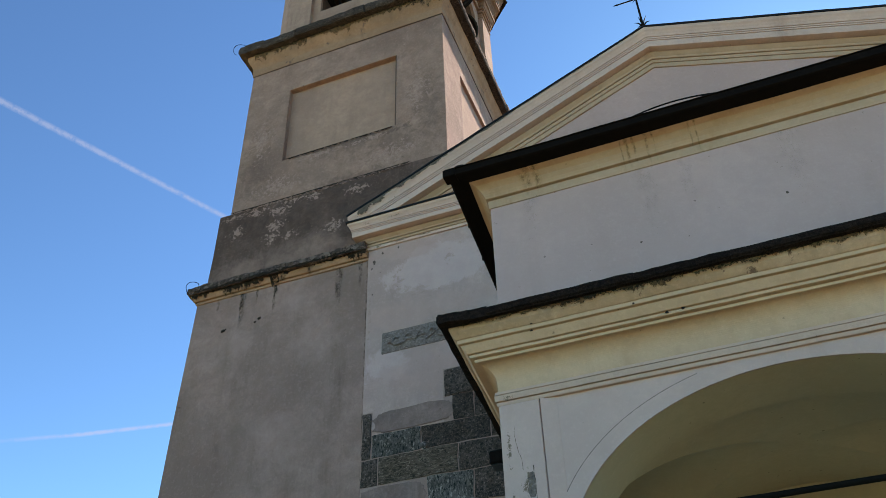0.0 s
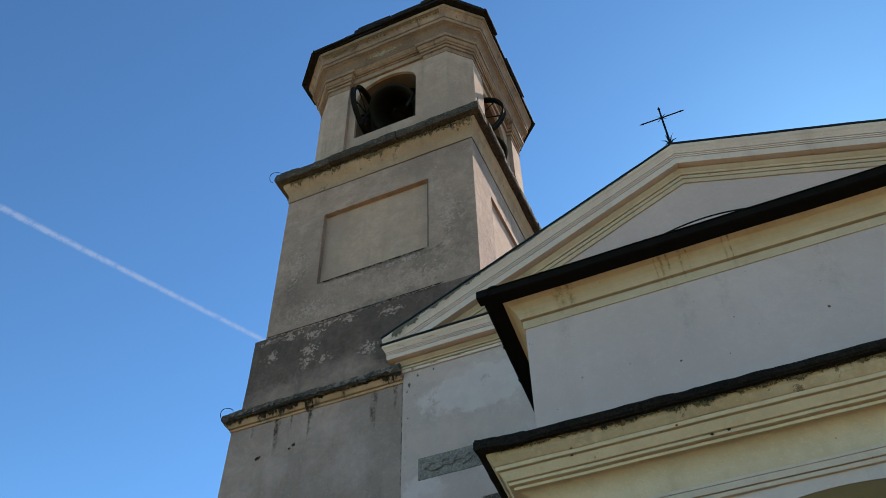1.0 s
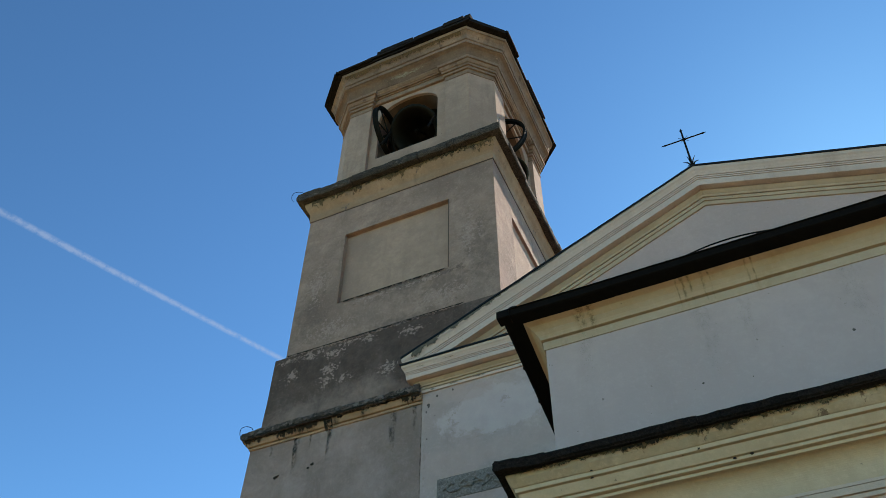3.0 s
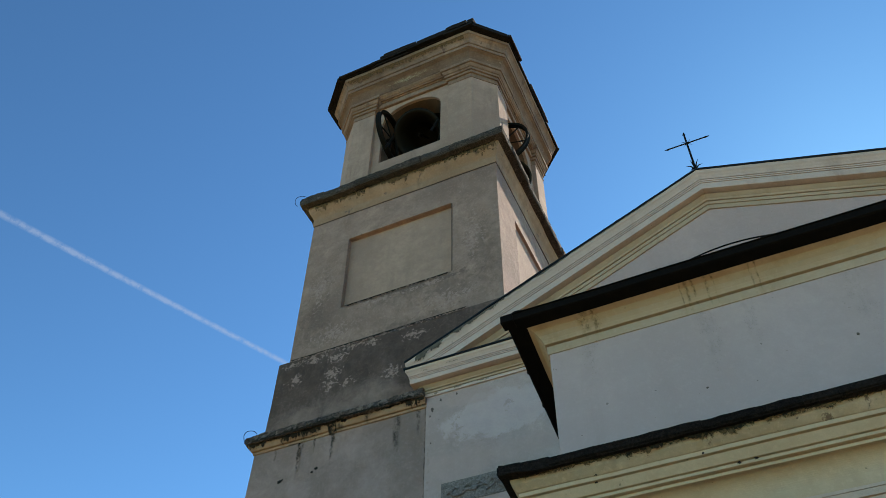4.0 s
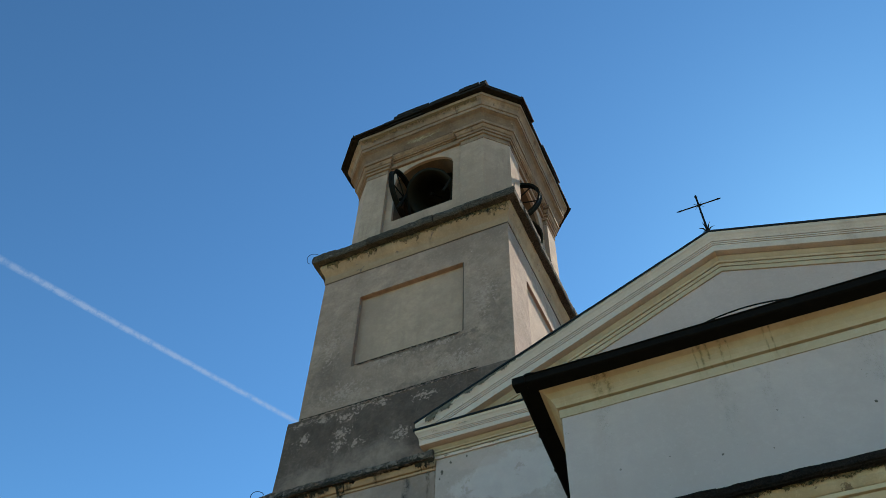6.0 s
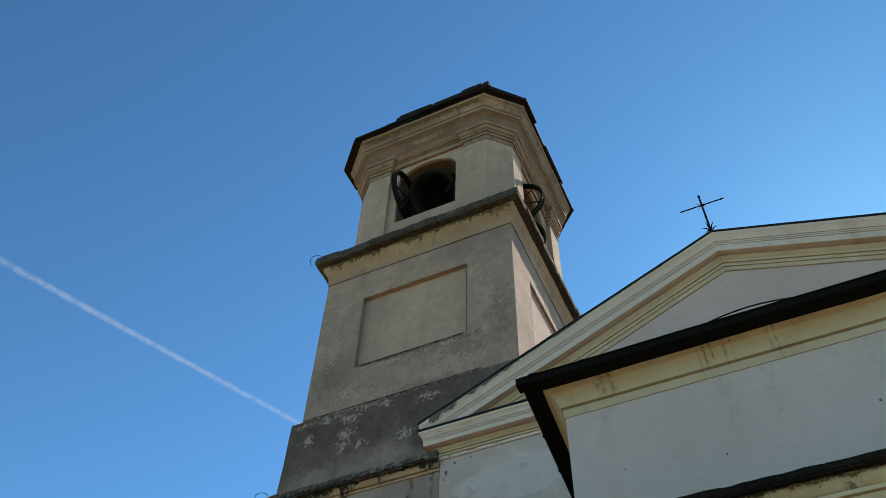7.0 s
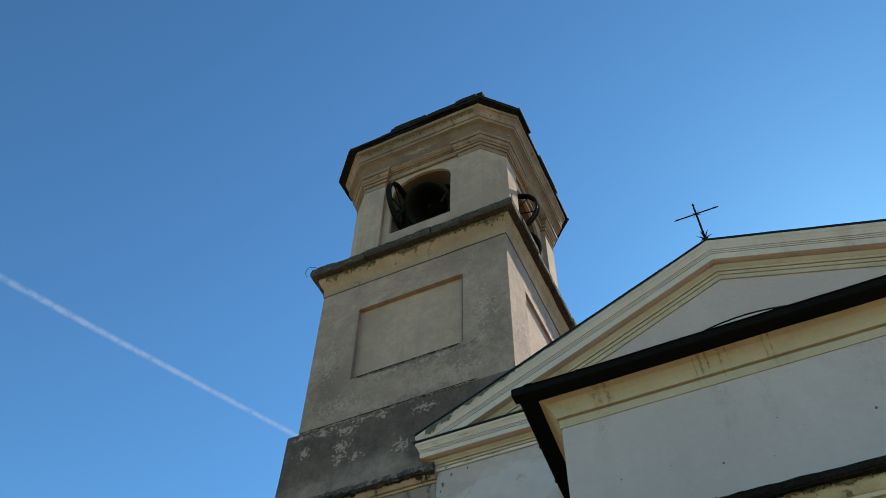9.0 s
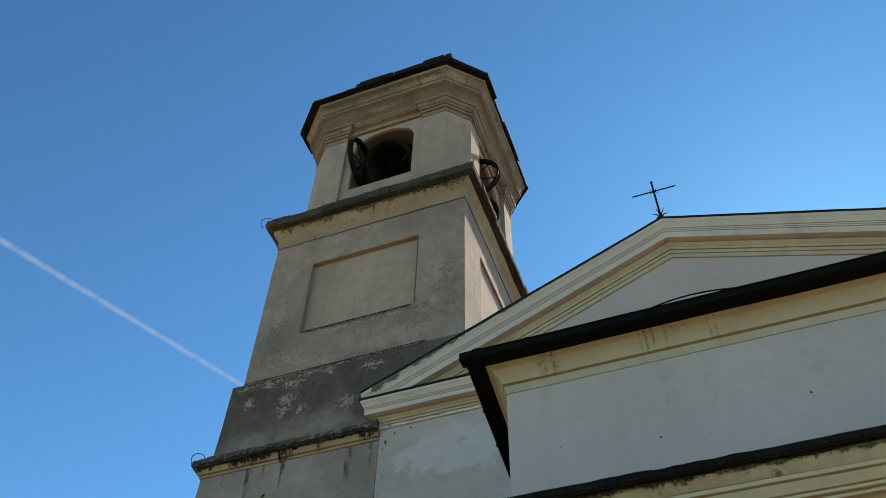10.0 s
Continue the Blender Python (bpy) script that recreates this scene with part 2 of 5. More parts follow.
M_PORCH = plaster("porch cornice paint", (0.495, 0.445, 0.315), (0.435, 0.385, 0.265), (0.25, 0.20, 0.13), 0.3, (0.17, 0.14, 0.11), 0.71, 2.4, grain=0.07, relief=0.2, shift=80)
M_PORCH_WALL = plaster("porch wall paint", (0.47, 0.445, 0.415), (0.41, 0.385, 0.36), (0.30, 0.27, 0.245), 0.5, (0.28, 0.26, 0.245), 0.72, 2.5, relief=0.25, grain=0.045, shift=85)
M_ARCHITRAVE = plaster("cream architrave paint", (0.475, 0.44, 0.37), (0.42, 0.385, 0.32), (0.30, 0.27, 0.22), 0.4, grain=0.06, relief=0.3, shift=87)
M_VAULT = plaster("vault paint", (0.395, 0.455, 0.34), (0.35, 0.405, 0.30), (0.29, 0.335, 0.24), 0.3, grain=0.05, shift=90, relief=0.12)
M_WORN = plaster("worn cornice edge paint", (0.47, 0.405, 0.28), (0.34, 0.275, 0.17), (0.15, 0.105, 0.065), 0.9, (0.15, 0.11, 0.075), 0.61, 4.2, relief=0.5, shift=82)
M_SLAB = stone("grey ledge stone", (0.036, 0.032, 0.029), (0.085, 0.076, 0.068), (0.21, 0.19, 0.17), 0.60, 7.0, 1.0, speck=0.5)
M_MOSS = stone("blackened ledge stone", (0.044, 0.036, 0.033), (0.122, 0.101, 0.093), (0.265, 0.226, 0.203), 0.50, 13.0, 1.0, speck=0.5)
M_LEDGE = stone("weathered ledge stone", (0.012, 0.009, 0.0083), (0.026, 0.0195, 0.017), (0.05, 0.045, 0.038), 0.66, 9.0, 1.0)
M_SLATE = stone("roof slate", (0.011, 0.0095, 0.009), (0.021, 0.018, 0.017), (0.08, 0.07, 0.058), 0.66, 4.0)
M_BLOCK = stone("hewn stone", (0.05, 0.045, 0.041), (0.15, 0.135, 0.125), (0.16, 0.135, 0.11), 0.6, 6.0, 1.3, vary=0.5, speck=0.8)
M_BLOCK_GREEN = stone("green hewn stone", (0.04, 0.05, 0.05), (0.14, 0.152, 0.148), None, 0.6, 6.0, 1.0, shift=5, vary=0.3, stretch=(1, 1, 0.45), speck=0.9)
M_BLOCK_BROWN = stone("brown hewn stone", (0.075, 0.064, 0.052), (0.175, 0.15, 0.125), None, 0.6, 6.0, 1.0, shift=11, vary=0.3, stretch=(0.5, 1, 1.5), speck=0.8)
M_CARVED = stone("carved grey stone", (0.14, 0.128, 0.122), (0.20, 0.185, 0.176), None, 0.6, 6.0, 0.6, shift=15, vary=0.1)
M_CEMENT = plaster("rough grey cement", (0.25, 0.222, 0.207), (0.14, 0.123, 0.115), (0.33, 0.30, 0.28), 0.8, (0.32, 0.29, 0.27), 0.60, 3.0, grain=0.16, relief=0.9, shift=35)
M_MORTAR = plaster("lime mortar", (0.36, 0.32, 0.295), (0.25, 0.22, 0.20), relief=0.8, shift=33)
M_GUTTER = metal("black gutter metal", (0.0055, 0.0033, 0.003), (0.010, 0.0065, 0.0055), 0.85, 0.0)
M_FLASH = metal("dark edge flashing", (0.016, 0.016, 0.019), (0.03, 0.027, 0.025), 0.5, 0.4)
M_IRON = metal("wrought iron", (0.007, 0.0062, 0.006), (0.02, 0.013, 0.009), 0.8, 0.1)
M_BRONZE = metal("dark bronze", (0.014, 0.012, 0.010), (0.014, 0.015, 0.013), 0.6, 0.4)
M_WOOD = metal("old dark timber", (0.035, 0.026, 0.02), (0.02, 0.017, 0.014), 0.85, 0.0)
M_LENS = metal("lamp glass", (0.03, 0.03, 0.03), (0.02, 0.02, 0.02), 0.3, 0.0)
M_RUNHOLE = plaster("dark hole", (0.03, 0.026, 0.023), (0.02, 0.017, 0.015), shift=3)
M_PEEL = plaster("bared grey render", (0.12, 0.11, 0.10), (0.075, 0.068, 0.062), relief=0.6, shift=96)
M_GROUND = stone("gravel forecourt", (0.33, 0.275, 0.12), (0.40, 0.335, 0.155), None, 0.6, 3.0, 0.5, red=False)
M_ROOF = stone("roof stone", (0.12, 0.11, 0.105), (0.18, 0.17, 0.16), None, 0.6, 3.0, 0.8)


def stain_paint(name, colour, strength, grain=12.0):
    """A thin dirty run on a wall: uneven, thinning out to its sides and foot."""
    g = Graph(name)
    uvn = g.t.nodes.new("ShaderNodeUVMap")
    sep = g.t.nodes.new("ShaderNodeSeparateXYZ")
    g.link(uvn.outputs[0], sep.inputs[0])
    side = g.math("SUBTRACT", 1.0, g.math("ABSOLUTE", g.math("SUBTRACT", g.math("MULTIPLY", sep.outputs[0], 2.0), 1.0), 0.0))
    foot = g.ramp(sep.outputs[1], 0.0, 0.6)
    spots = g.ramp(g.noise(grain, 9, 0.8, (1, 1, 0.5)), 0.44, 0.60)
    fac = g.math("MULTIPLY", g.math("MULTIPLY", g.ramp(side, 0.0, 0.7), foot), g.math("MULTIPLY", spots, strength))
    tr = g.t.nodes.new("ShaderNodeBsdfTransparent")
    mx = g.t.nodes.new("ShaderNodeMixShader")
    g.link(fac, mx.inputs[0])
    g.link(tr.outputs[0], mx.inputs[1])
    g.link(g.b.outputs[0], mx.inputs[2])
    g.link(mx.outputs[0], g.t.nodes["Material Output"].inputs[0])
    return g.done(colour, 0.95)


def weathered(name, colour, other, scale=9.0, cut=0.62, sharp=0.05, swing=3.0, spot=False, strength=1.0, stretch=None, shift=0.0):
    """A skin that breaks up raggedly: a flake field round its middle (spot), or a crust that hangs from its upper edge."""
    g = Graph(name)
    uvn = g.t.nodes.new("ShaderNodeUVMap")
    sep = g.t.nodes.new("ShaderNodeSeparateXYZ")
    g.link(uvn.outputs[0], sep.inputs[0])

    def inner(out):
        return g.math("SUBTRACT", 1.0, g.math("ABSOLUTE", g.math("SUBTRACT", g.math("MULTIPLY", out, 2.0), 1.0), 0.0))

    side = g.ramp(inner(sep.outputs[0]), 0.0, 0.9 if spot else 0.12)
    foot = g.math("MULTIPLY", side, g.ramp(inner(sep.outputs[1]), 0.0, 0.9)) if spot else g.math("MULTIPLY", side, sep.outputs[1])
    rag = g.math("MULTIPLY", g.math("SUBTRACT", g.noise(scale, 10, 0.74, stretch, shift, 0.5), 0.5), swing)
    total = g.math("ADD", foot, rag)
    fac = g.math("MULTIPLY", g.ramp(total, cut, cut + sharp), strength)
    fac = g.math("MULTIPLY", fac, g.ramp(foot, 0.0, 0.08))
    c = g.mix(g.ramp(g.noise(scale * 3, 7, 0.7, shift=shift + 3), 0.40, 0.62), colour, other)
    g.bump(g.noise(scale * 5, 5, 0.7), 0.5, 0.02)
    tr = g.t.nodes.new("ShaderNodeBsdfTransparent")
    mx = g.t.nodes.new("ShaderNodeMixShader")
    g.link(fac, mx.inputs[0])
    g.link(tr.outputs[0], mx.inputs[1])
    g.link(g.b.outputs[0], mx.inputs[2])
    g.link(mx.outputs[0], g.t.nodes["Material Output"].inputs[0])
    return g.done(c, 0.95, 0.0, 0.1)


M_FLAKE = weathered("flaked lime skin", (0.42, 0.305, 0.235), (0.30, 0.215, 0.165), 12.0, 0.80, 0.06, 3.2, True, 0.75)
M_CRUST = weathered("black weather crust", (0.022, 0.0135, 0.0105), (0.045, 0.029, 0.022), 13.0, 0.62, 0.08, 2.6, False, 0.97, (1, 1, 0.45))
M_BROWNED = weathered("browned plaster skin", (0.20, 0.112, 0.062), (0.11, 0.064, 0.04), 9.0, 0.60, 0.22, 2.4, False, 0.85, (1, 1, 0.6), 2.0)
M_BARED = weathered("bared grey render skin", (0.15, 0.118, 0.105), (0.10, 0.08, 0.07), 5.0, 0.62, 0.03, 2.4, False, 1.0, None, 7.0)
M_CHIP = weathered("chipped paint spots", (0.20, 0.14, 0.115), (0.29, 0.21, 0.175), 26.0, 0.98, 0.03, 3.4, True, 0.9, None, 13.0)
# colour of the strips that paint shadow lines on the tower
M_LINE = plaster("painted shadow line", (0.13, 0.105, 0.09), (0.085, 0.07, 0.06), shift=105)

M_RUN = stain_paint("black run stain", (0.06, 0.042, 0.034), 0.85)
M_RUST = stain_paint("rusty run stain", (0.36, 0.17, 0.07), 0.6, 22.0)
M_DAMP = stain_paint("grey damp stain", (0.24, 0.22, 0.20), 0.12)


# ---- building helpers ----
def thing(name, base, label, category, group="", kind=""):
    ob = new(name)
    ob.location = base
    return tagged(ob, label, category, group, kind)


def part(name, bm, material, parent, label="", smooth=False):
    """Links a bmesh, given in world metres, as one mesh under a thing or a part."""
    bmesh.ops.recalc_face_normals(bm, faces=bm.faces)
    base = Vector((0, 0, 0))
    up = parent
    while up is not None:
        base = base + Vector(up.location)
        up = up.parent
    bmesh.ops.translate(bm, verts=bm.verts, vec=-base)
    me = bpy.data.meshes.new(name)
    bm.to_mesh(me)
    bm.free()
    me.materials.append(material)
    if smooth:
        me.polygons.foreach_set("use_smooth", [True] * len(me.polygons))
    ob = new(name, me)
    ob.parent = parent
    if label:
        tagged(ob, label)
    return ob


def lofted(bm, rings, closed=True, capped=True):
    """Skins between rings of points; closed: each ring is a loop."""
    rows = [[bm.verts.new(p) for p in r] for r in rings]
    n = len(rows[0])
    for a, b in zip(rows, rows[1:]):
        for i in range(n if closed else n - 1):
            j = (i + 1) % n
            bm.faces.new((a[i], a[j], b[j], b[i]))
    if capped and closed:
        bm.faces.new(rows[0])
        bm.faces.new(rows[-1])
    return bm


def sweep(path, profile, closed=False, step=0.35, amp=0.0, seed=0.0):
    """A moulding of the ring profile (outward, height) round a plan path whose outer side lies to its right."""
    pts = [Vector((x, y, 0)) for x, y in path]
    n = len(pts)
    segs = n if closed else n - 1
    nor = []
    for i in range(segs):
        d = (pts[(i + 1) % n] - pts[i]).normalized()
        nor.append(Vector((d.y, -d.x, 0)))
    stations = []
    for i in range(n):
        if closed:
            a, b = nor[i - 1], nor[i]
        else:
            a, b = nor[max(i - 1, 0)], nor[min(i, segs - 1)]
        stations.append((pts[i], (a + b) / (1 + a.dot(b))))
        if i < segs:
            q = pts[(i + 1) % n]
            k = max(1, int((q - pts[i]).length / step))
            for s in range(1, k):
                stations.append((pts[i].lerp(q, s / k), nor[i]))
    off = Vector((seed, seed * 1.7, seed * 0.3))
    rings = []
    for p, m in stations:
        ring = []
        for o, z in profile:
            v = p + m * o + Vector((0, 0, z + EYE))
            ring.append(v + noise.noise_vector((v + off) * 1.7) * amp)
        rings.append(ring)
    bm = bmesh.new()
    if closed:
        rings.append(rings[0])
    lofted(bm, rings, True, not closed)
    if closed:
        bmesh.ops.remove_doubles(bm, verts=bm.verts, dist=1e-5)
    return bm


def box(x0, x1, y0, y1, z0, z1, amp=0.0, cuts=0, soft=0.0):
    bm = bmesh.new()
    bmesh.ops.create_cube(bm, size=1.0)
    for v in bm.verts:
        v.co = Vector((x0 + (v.co.x + 0.5) * (x1 - x0), y0 + (v.co.y + 0.5) * (y1 - y0), EYE + z0 + (v.co.z + 0.5) * (z1 - z0)))
    if soft:
        bmesh.ops.bevel(bm, geom=list(bm.edges), offset=soft, segments=1, affect="EDGES")
    if cuts:
        bmesh.ops.subdivide_edges(bm, edges=list(bm.edges), cuts=cuts, use_grid_fill=True)
    if amp:
        for v in bm.verts:
            v.co = v.co + noise.noise_vector(v.co * 4.1) * amp
    return bm


def grooved(profile, at, deep=0.016, tall=0.010):
    """Cuts shadow grooves into a moulding profile at the heights given."""
    out = []
    for (o0, z0), (o1, z1) in zip(profile, profile[1:]):
        out.append((o0, z0))
        for g in sorted(a for a in at if z0 < a and a + tall < z1):
            o = o0 + (o1 - o0) * (g - z0) / (z1 - z0)
            out += [(o, g), (o - deep, g), (o - deep, g + tall), (o, g + tall)]
    out.append(profile[-1])
    return out


def rect(h, cx, cy):
    return [(cx - h, cy - h), (cx + h, cy - h), (cx + h, cy + h), (cx - h, cy + h)]


def shaft(loops, amp=0.0):
    """A tower shaft: loops of (z, x0, x1, y0, y1), with points along each side so that edges may wander a little."""
    rings = []
    for z, x0, x1, y0, y1 in loops:
        ring = []
        for (ax, ay), (bx, by) in zip(((x0, y0), (x1, y0), (x1, y1), (x0, y1)), ((x1, y0), (x1, y1), (x0, y1), (x0, y0))):
            for s in range(6):
                v = Vector((ax + (bx - ax) * s / 6, ay + (by - ay) * s / 6, z + EYE))
                ring.append(v + noise.noise_vector(v * 0.9) * amp)
        rings.append(ring)
    return lofted(bmesh.new(), rings)


def arch_wall(origin, along, inward, width, z0, z1, mid, half, sill, spring, crown, thick, steps=28):
    """A wall slab with an elliptic arched opening. origin: front left foot on the plan; mid: the opening's axis, from there."""
    o, u, w = Vector((*origin, 0)), Vector((*along, 0)), Vector((*inward, 0))
    arch = []
    for i in range(steps + 1):
        a = math.pi * i / steps
        arch.append((mid - half * math.cos(a), spring + (crown - spring) * math.sin(a)))
    bm = bmesh.new()

    def at(s, z, d):
        return bm.verts.new(o + u * s + w * d + Vector((0, 0, z + EYE)))

    lay = []
    for d in (0.0, thick):
        lay.append(dict(
            arch=[at(s, z, d) for s, z in arch], top=[at(s, z1, d) for s, z in arch],
            bl=at(0, z0, d), br=at(width, z0, d), tl=at(0, z1, d), tr=at(width, z1, d),
            sl=at(mid - half, sill, d), sr=at(mid + half, sill, d),
            fl=at(mid - half, z0, d), fr=at(mid + half, z0, d)))
    for q in lay:
        bm.faces.new((q["bl"], q["fl"], q["sl"], q["arch"][0], q["top"][0], q["tl"]))
        bm.faces.new((q["fr"], q["br"], q["tr"], q["top"][-1], q["arch"][-1], q["sr"]))
        if sill > z0 + 0.01:
            bm.faces.new((q["fl"], q["fr"], q["sr"], q["sl"]))
        for i in range(steps):
            bm.faces.new((q["arch"][i], q["arch"][i + 1], q["top"][i + 1], q["top"][i]))
    a, b = lay
    run_a = [a["sl"], *a["arch"], a["sr"]]
    run_b = [b["sl"], *b["arch"], b["sr"]]
    for i in range(len(run_a) - 1):
        bm.faces.new((run_a[i], run_a[i + 1], run_b[i + 1], run_b[i]))
    if sill > z0 + 0.01:
        bm.faces.new((a["sl"], a["sr"], b["sr"], b["sl"]))
    top_a, top_b = [a["tl"], *a["top"], a["tr"]], [b["tl"], *b["top"], b["tr"]]
    for i in range(len(top_a) - 1):
        bm.faces.new((top_a[i], top_a[i + 1], top_b[i + 1], top_b[i]))
    bm.faces.new((a["bl"], a["tl"], b["tl"], b["bl"]))
    bm.faces.new((a["br"], a["tr"], b["tr"], b["br"]))
    return bm


def rod(points, radius, sides=8):
    """A round bar along points."""
    pts = [Vector(p) for p in points]
    rings = []
    for i, p in enumerate(pts):
        d = (pts[min(i + 1, len(pts) - 1)] - pts[max(i - 1, 0)]).normalized()
        a = d.orthogonal().normalized()
        if i and abs(a.dot(last)) < 0.999:
            a = (last - d * last.dot(d)).normalized()
        last = a
        b = d.cross(a)
        r = radius[i] if isinstance(radius, (list, tuple)) else radius
        rings.append([p + (a * math.cos(k * math.tau / sides) + b * math.sin(k * math.tau / sides)) * r for k in range(sides)])
    return lofted(bmesh.new(), rings)


def add(bm, other):
    """Joins another bmesh into bm."""
    me = bpy.data.meshes.new("joined")
    other.to_mesh(me)
    other.free()
    bm.from_mesh(me)
    bpy.data.meshes.remove(me)
    return bm


def blob(x, y, z, sx, sy, sz, seed):
    """A small ragged lump or pit."""
    bm = bmesh.new()
    bmesh.ops.create_icosphere(bm, subdivisions=2, radius=1.0)
    for v in bm.verts:
        d = 1 + 0.8 * noise.noise(v.co * 1.7 + Vector((seed * 9.0, 0, 0))) + 0.35 * noise.noise(v.co * 5 + Vector((0, seed, 0)))
        v.co = Vector((x + v.co.x * sx * d, y + v.co.y * sy, EYE + z + v.co.z * sz * d))
    return bm


def run_stain(parent, material, x, width, trail, name="run_stain"):
    """A stain along points (y, z) that runs down a wall that faces the forecourt, 3 mm proud of it."""
    bm = bmesh.new()
    uv = bm.loops.layers.uv.new("UVMap")
    rows = []
    n = len(trail) - 1
    for i, (y, z) in enumerate(trail):
        sway = 0.08 * width * math.sin(i * 1.9 + x * 7)
        wide = width * (1.0 - 0.45 * i / n)
        rows.append([bm.verts.new((x + sway + s * wide / 2, y, z + EYE)) for s in (-1, 1)])
    for i in range(n):
        f = bm.faces.new((rows[i][0], rows[i][1], rows[i + 1][1], rows[i + 1][0]))
        for lp, (a, q) in zip(f.loops, ((0, i), (1, i), (1, i + 1), (0, i + 1))):
            lp[uv].uv = (a, 1 - q / n)
    return part(name, bm, material, parent)


def sheet(name, parent, material, x0, x1, at, drop, label="", across=24, down=6):
    """A thin skin on a surface: at(x, d) is the place d below its upper edge, drop its height."""
    bm = bmesh.new()
    uv = bm.loops.layers.uv.new("UVMap")
    rows = [[bm.verts.new(at(x0 + (x1 - x0) * i / across, drop * k / down)) for i in range(across + 1)] for k in range(down + 1)]
    for k in range(down):
        for i in range(across):
            f = bm.faces.new((rows[k][i], rows[k][i + 1], rows[k + 1][i + 1], rows[k + 1][i]))
            for lp, (a, b) in zip(f.loops, ((i, k), (i + 1, k), (i + 1, k + 1), (i, k + 1))):
                lp[uv].uv = (a / across, 1 - b / down)
    return part(name, bm, material, parent, label)


def spots(name, parent, material, places, y, label="", gap=0.0012):
    """Flake fields (x, z, width, height) on a wall that faces the forecourt, each a little further out than the last."""
    for i, (x, z, w, h) in enumerate(places):
        sheet(name, parent, material, x - w / 2, x + w / 2, lambda u, d: Vector((u, y - i * gap, EYE + z + h / 2 - d)), h, label, 2, 2)


def ragged(x, z, w, h, y, seed, slant=0.0, thick=0.009, count=60):
    """A ragged thin plate on a wall that faces the forecourt."""
    bm = bmesh.new()
    mid = bm.verts.new((x, y - thick, z + EYE))
    edge, back = [], []
    for k in range(count):
        a = k * math.tau / count
        ca, sa = math.cos(a), math.sin(a)
        ca, sa = math.copysign(abs(ca) ** 0.45, ca), math.copysign(abs(sa) ** 0.45, sa)
        q = Vector((ca * 1.6 + seed * 3.7, sa * 1.6, seed * 1.9))
        d = 1 + 0.10 * noise.noise(q) + 0.07 * noise.noise(q * 4.1) + 0.05 * noise.noise(q * 9.0)
        dx, dz = ca * w / 2 * d, sa * h / 2 * d
        edge.append(bm.verts.new((x + dx, y - thick, z + EYE + dz + slant * dx)))
        back.append(bm.verts.new((x + dx * 1.01, y + 0.004, z + EYE + dz * 1.03 + slant * dx)))
    for k in range(count):
        j = (k + 1) % count
        bm.faces.new((mid, edge[k], edge[j]))
        bm.faces.new((edge[k], back[k], back[j], edge[j]))
    return bm


def crack(name, parent, material, points, radius=0.004, seed=0.0):
    """A thin wandering crack line through points."""
    pts = [Vector((x, y, z + EYE)) for x, y, z in points]
    way = []
    for a, b in zip(pts, pts[1:]):
        k = max(2, int((b - a).length / 0.03))
        for i in range(k):
            p = a.lerp(b, i / k)
            way.append(p + Vector((noise.noise(p * 9 + Vector((seed, 0, 0))), 0, noise.noise(p * 9 + Vector((0, seed, 3))))) * 0.012)
    way.append(pts[-1])
    rad = [radius * (0.35 + 0.9 * abs(noise.noise(p * 14))) for p in way]
    return part(name, rod(way, rad, 5), material, parent)


def along(table):
    """Linear look-up through (key, value) rows in falling key."""
    def get(z):
        for (z0, v0), (z1, v1) in zip(table, table[1:]):
            if z >= z1:
                return v0 + (v1 - v0) * (min(z, z0) - z0) / (z1 - z0)
        return table[-1][1]
    return get


# ---- ground ----
gb = bmesh.new()
bmesh.ops.create_grid(gb, x_segments=40, y_segments=40, size=2000)
gob = part("ground", gb, M_GROUND, None)
tagged(gob, "pale gravel forecourt and open ground round the church", "ground", kind="structure")

# ---- bell tower ----
TX, TY = -5.695, 12.145
tower = thing("bell_tower", (TX, TY, 0), "tall weathered beige plaster bell tower with stone ledges and belfry", "tower")
# lower shaft, leaning in slightly on its outer side
low = []
for k in range(14):
    z = -EYE + k * (8.36 + EYE) / 13
    lean = 0.0265 * max(0.0, 8.36 - z)
    low.append((z, TX - 2.364 - lean, TX + 2.364, 9.80, TY + 2.364))
part("lower_shaft", shaft(low, 0.012), M_LOW, tower, "grey-brown stained plaster")
part("lower_moulding", sweep([(TX - 2.364, TY + 2.364), (TX - 2.364, 9.80), (-4.872, 9.80)],
     [(0, 8.30), (0.02, 8.30), (0.03, 8.335), (0.012, 8.34), (0.012, 8.348), (0.05, 8.355), (0.065, 8.38), (0.088, 8.43), (0.092, 8.47), (0, 8.47)], step=0.2, amp=0.012),
     M_OCHRE, tower, "ochre stained moulding with black run marks")
band = []
for z, h in ((8.50, 2.285), (8.9, 2.285), (9.3, 2.28), (9.7, 2.278), (10.05, 2.275), (10.27, 2.27), (10.33, 2.15)):
    band.append((z, TX - h, TX + h, TY - h, TY + h))
part("black_band", shaft(band, 0.02), M_BAND, tower, "blackened flaking plaster band")

# upper shaft with a sunk panel on each side
UH = 2.145


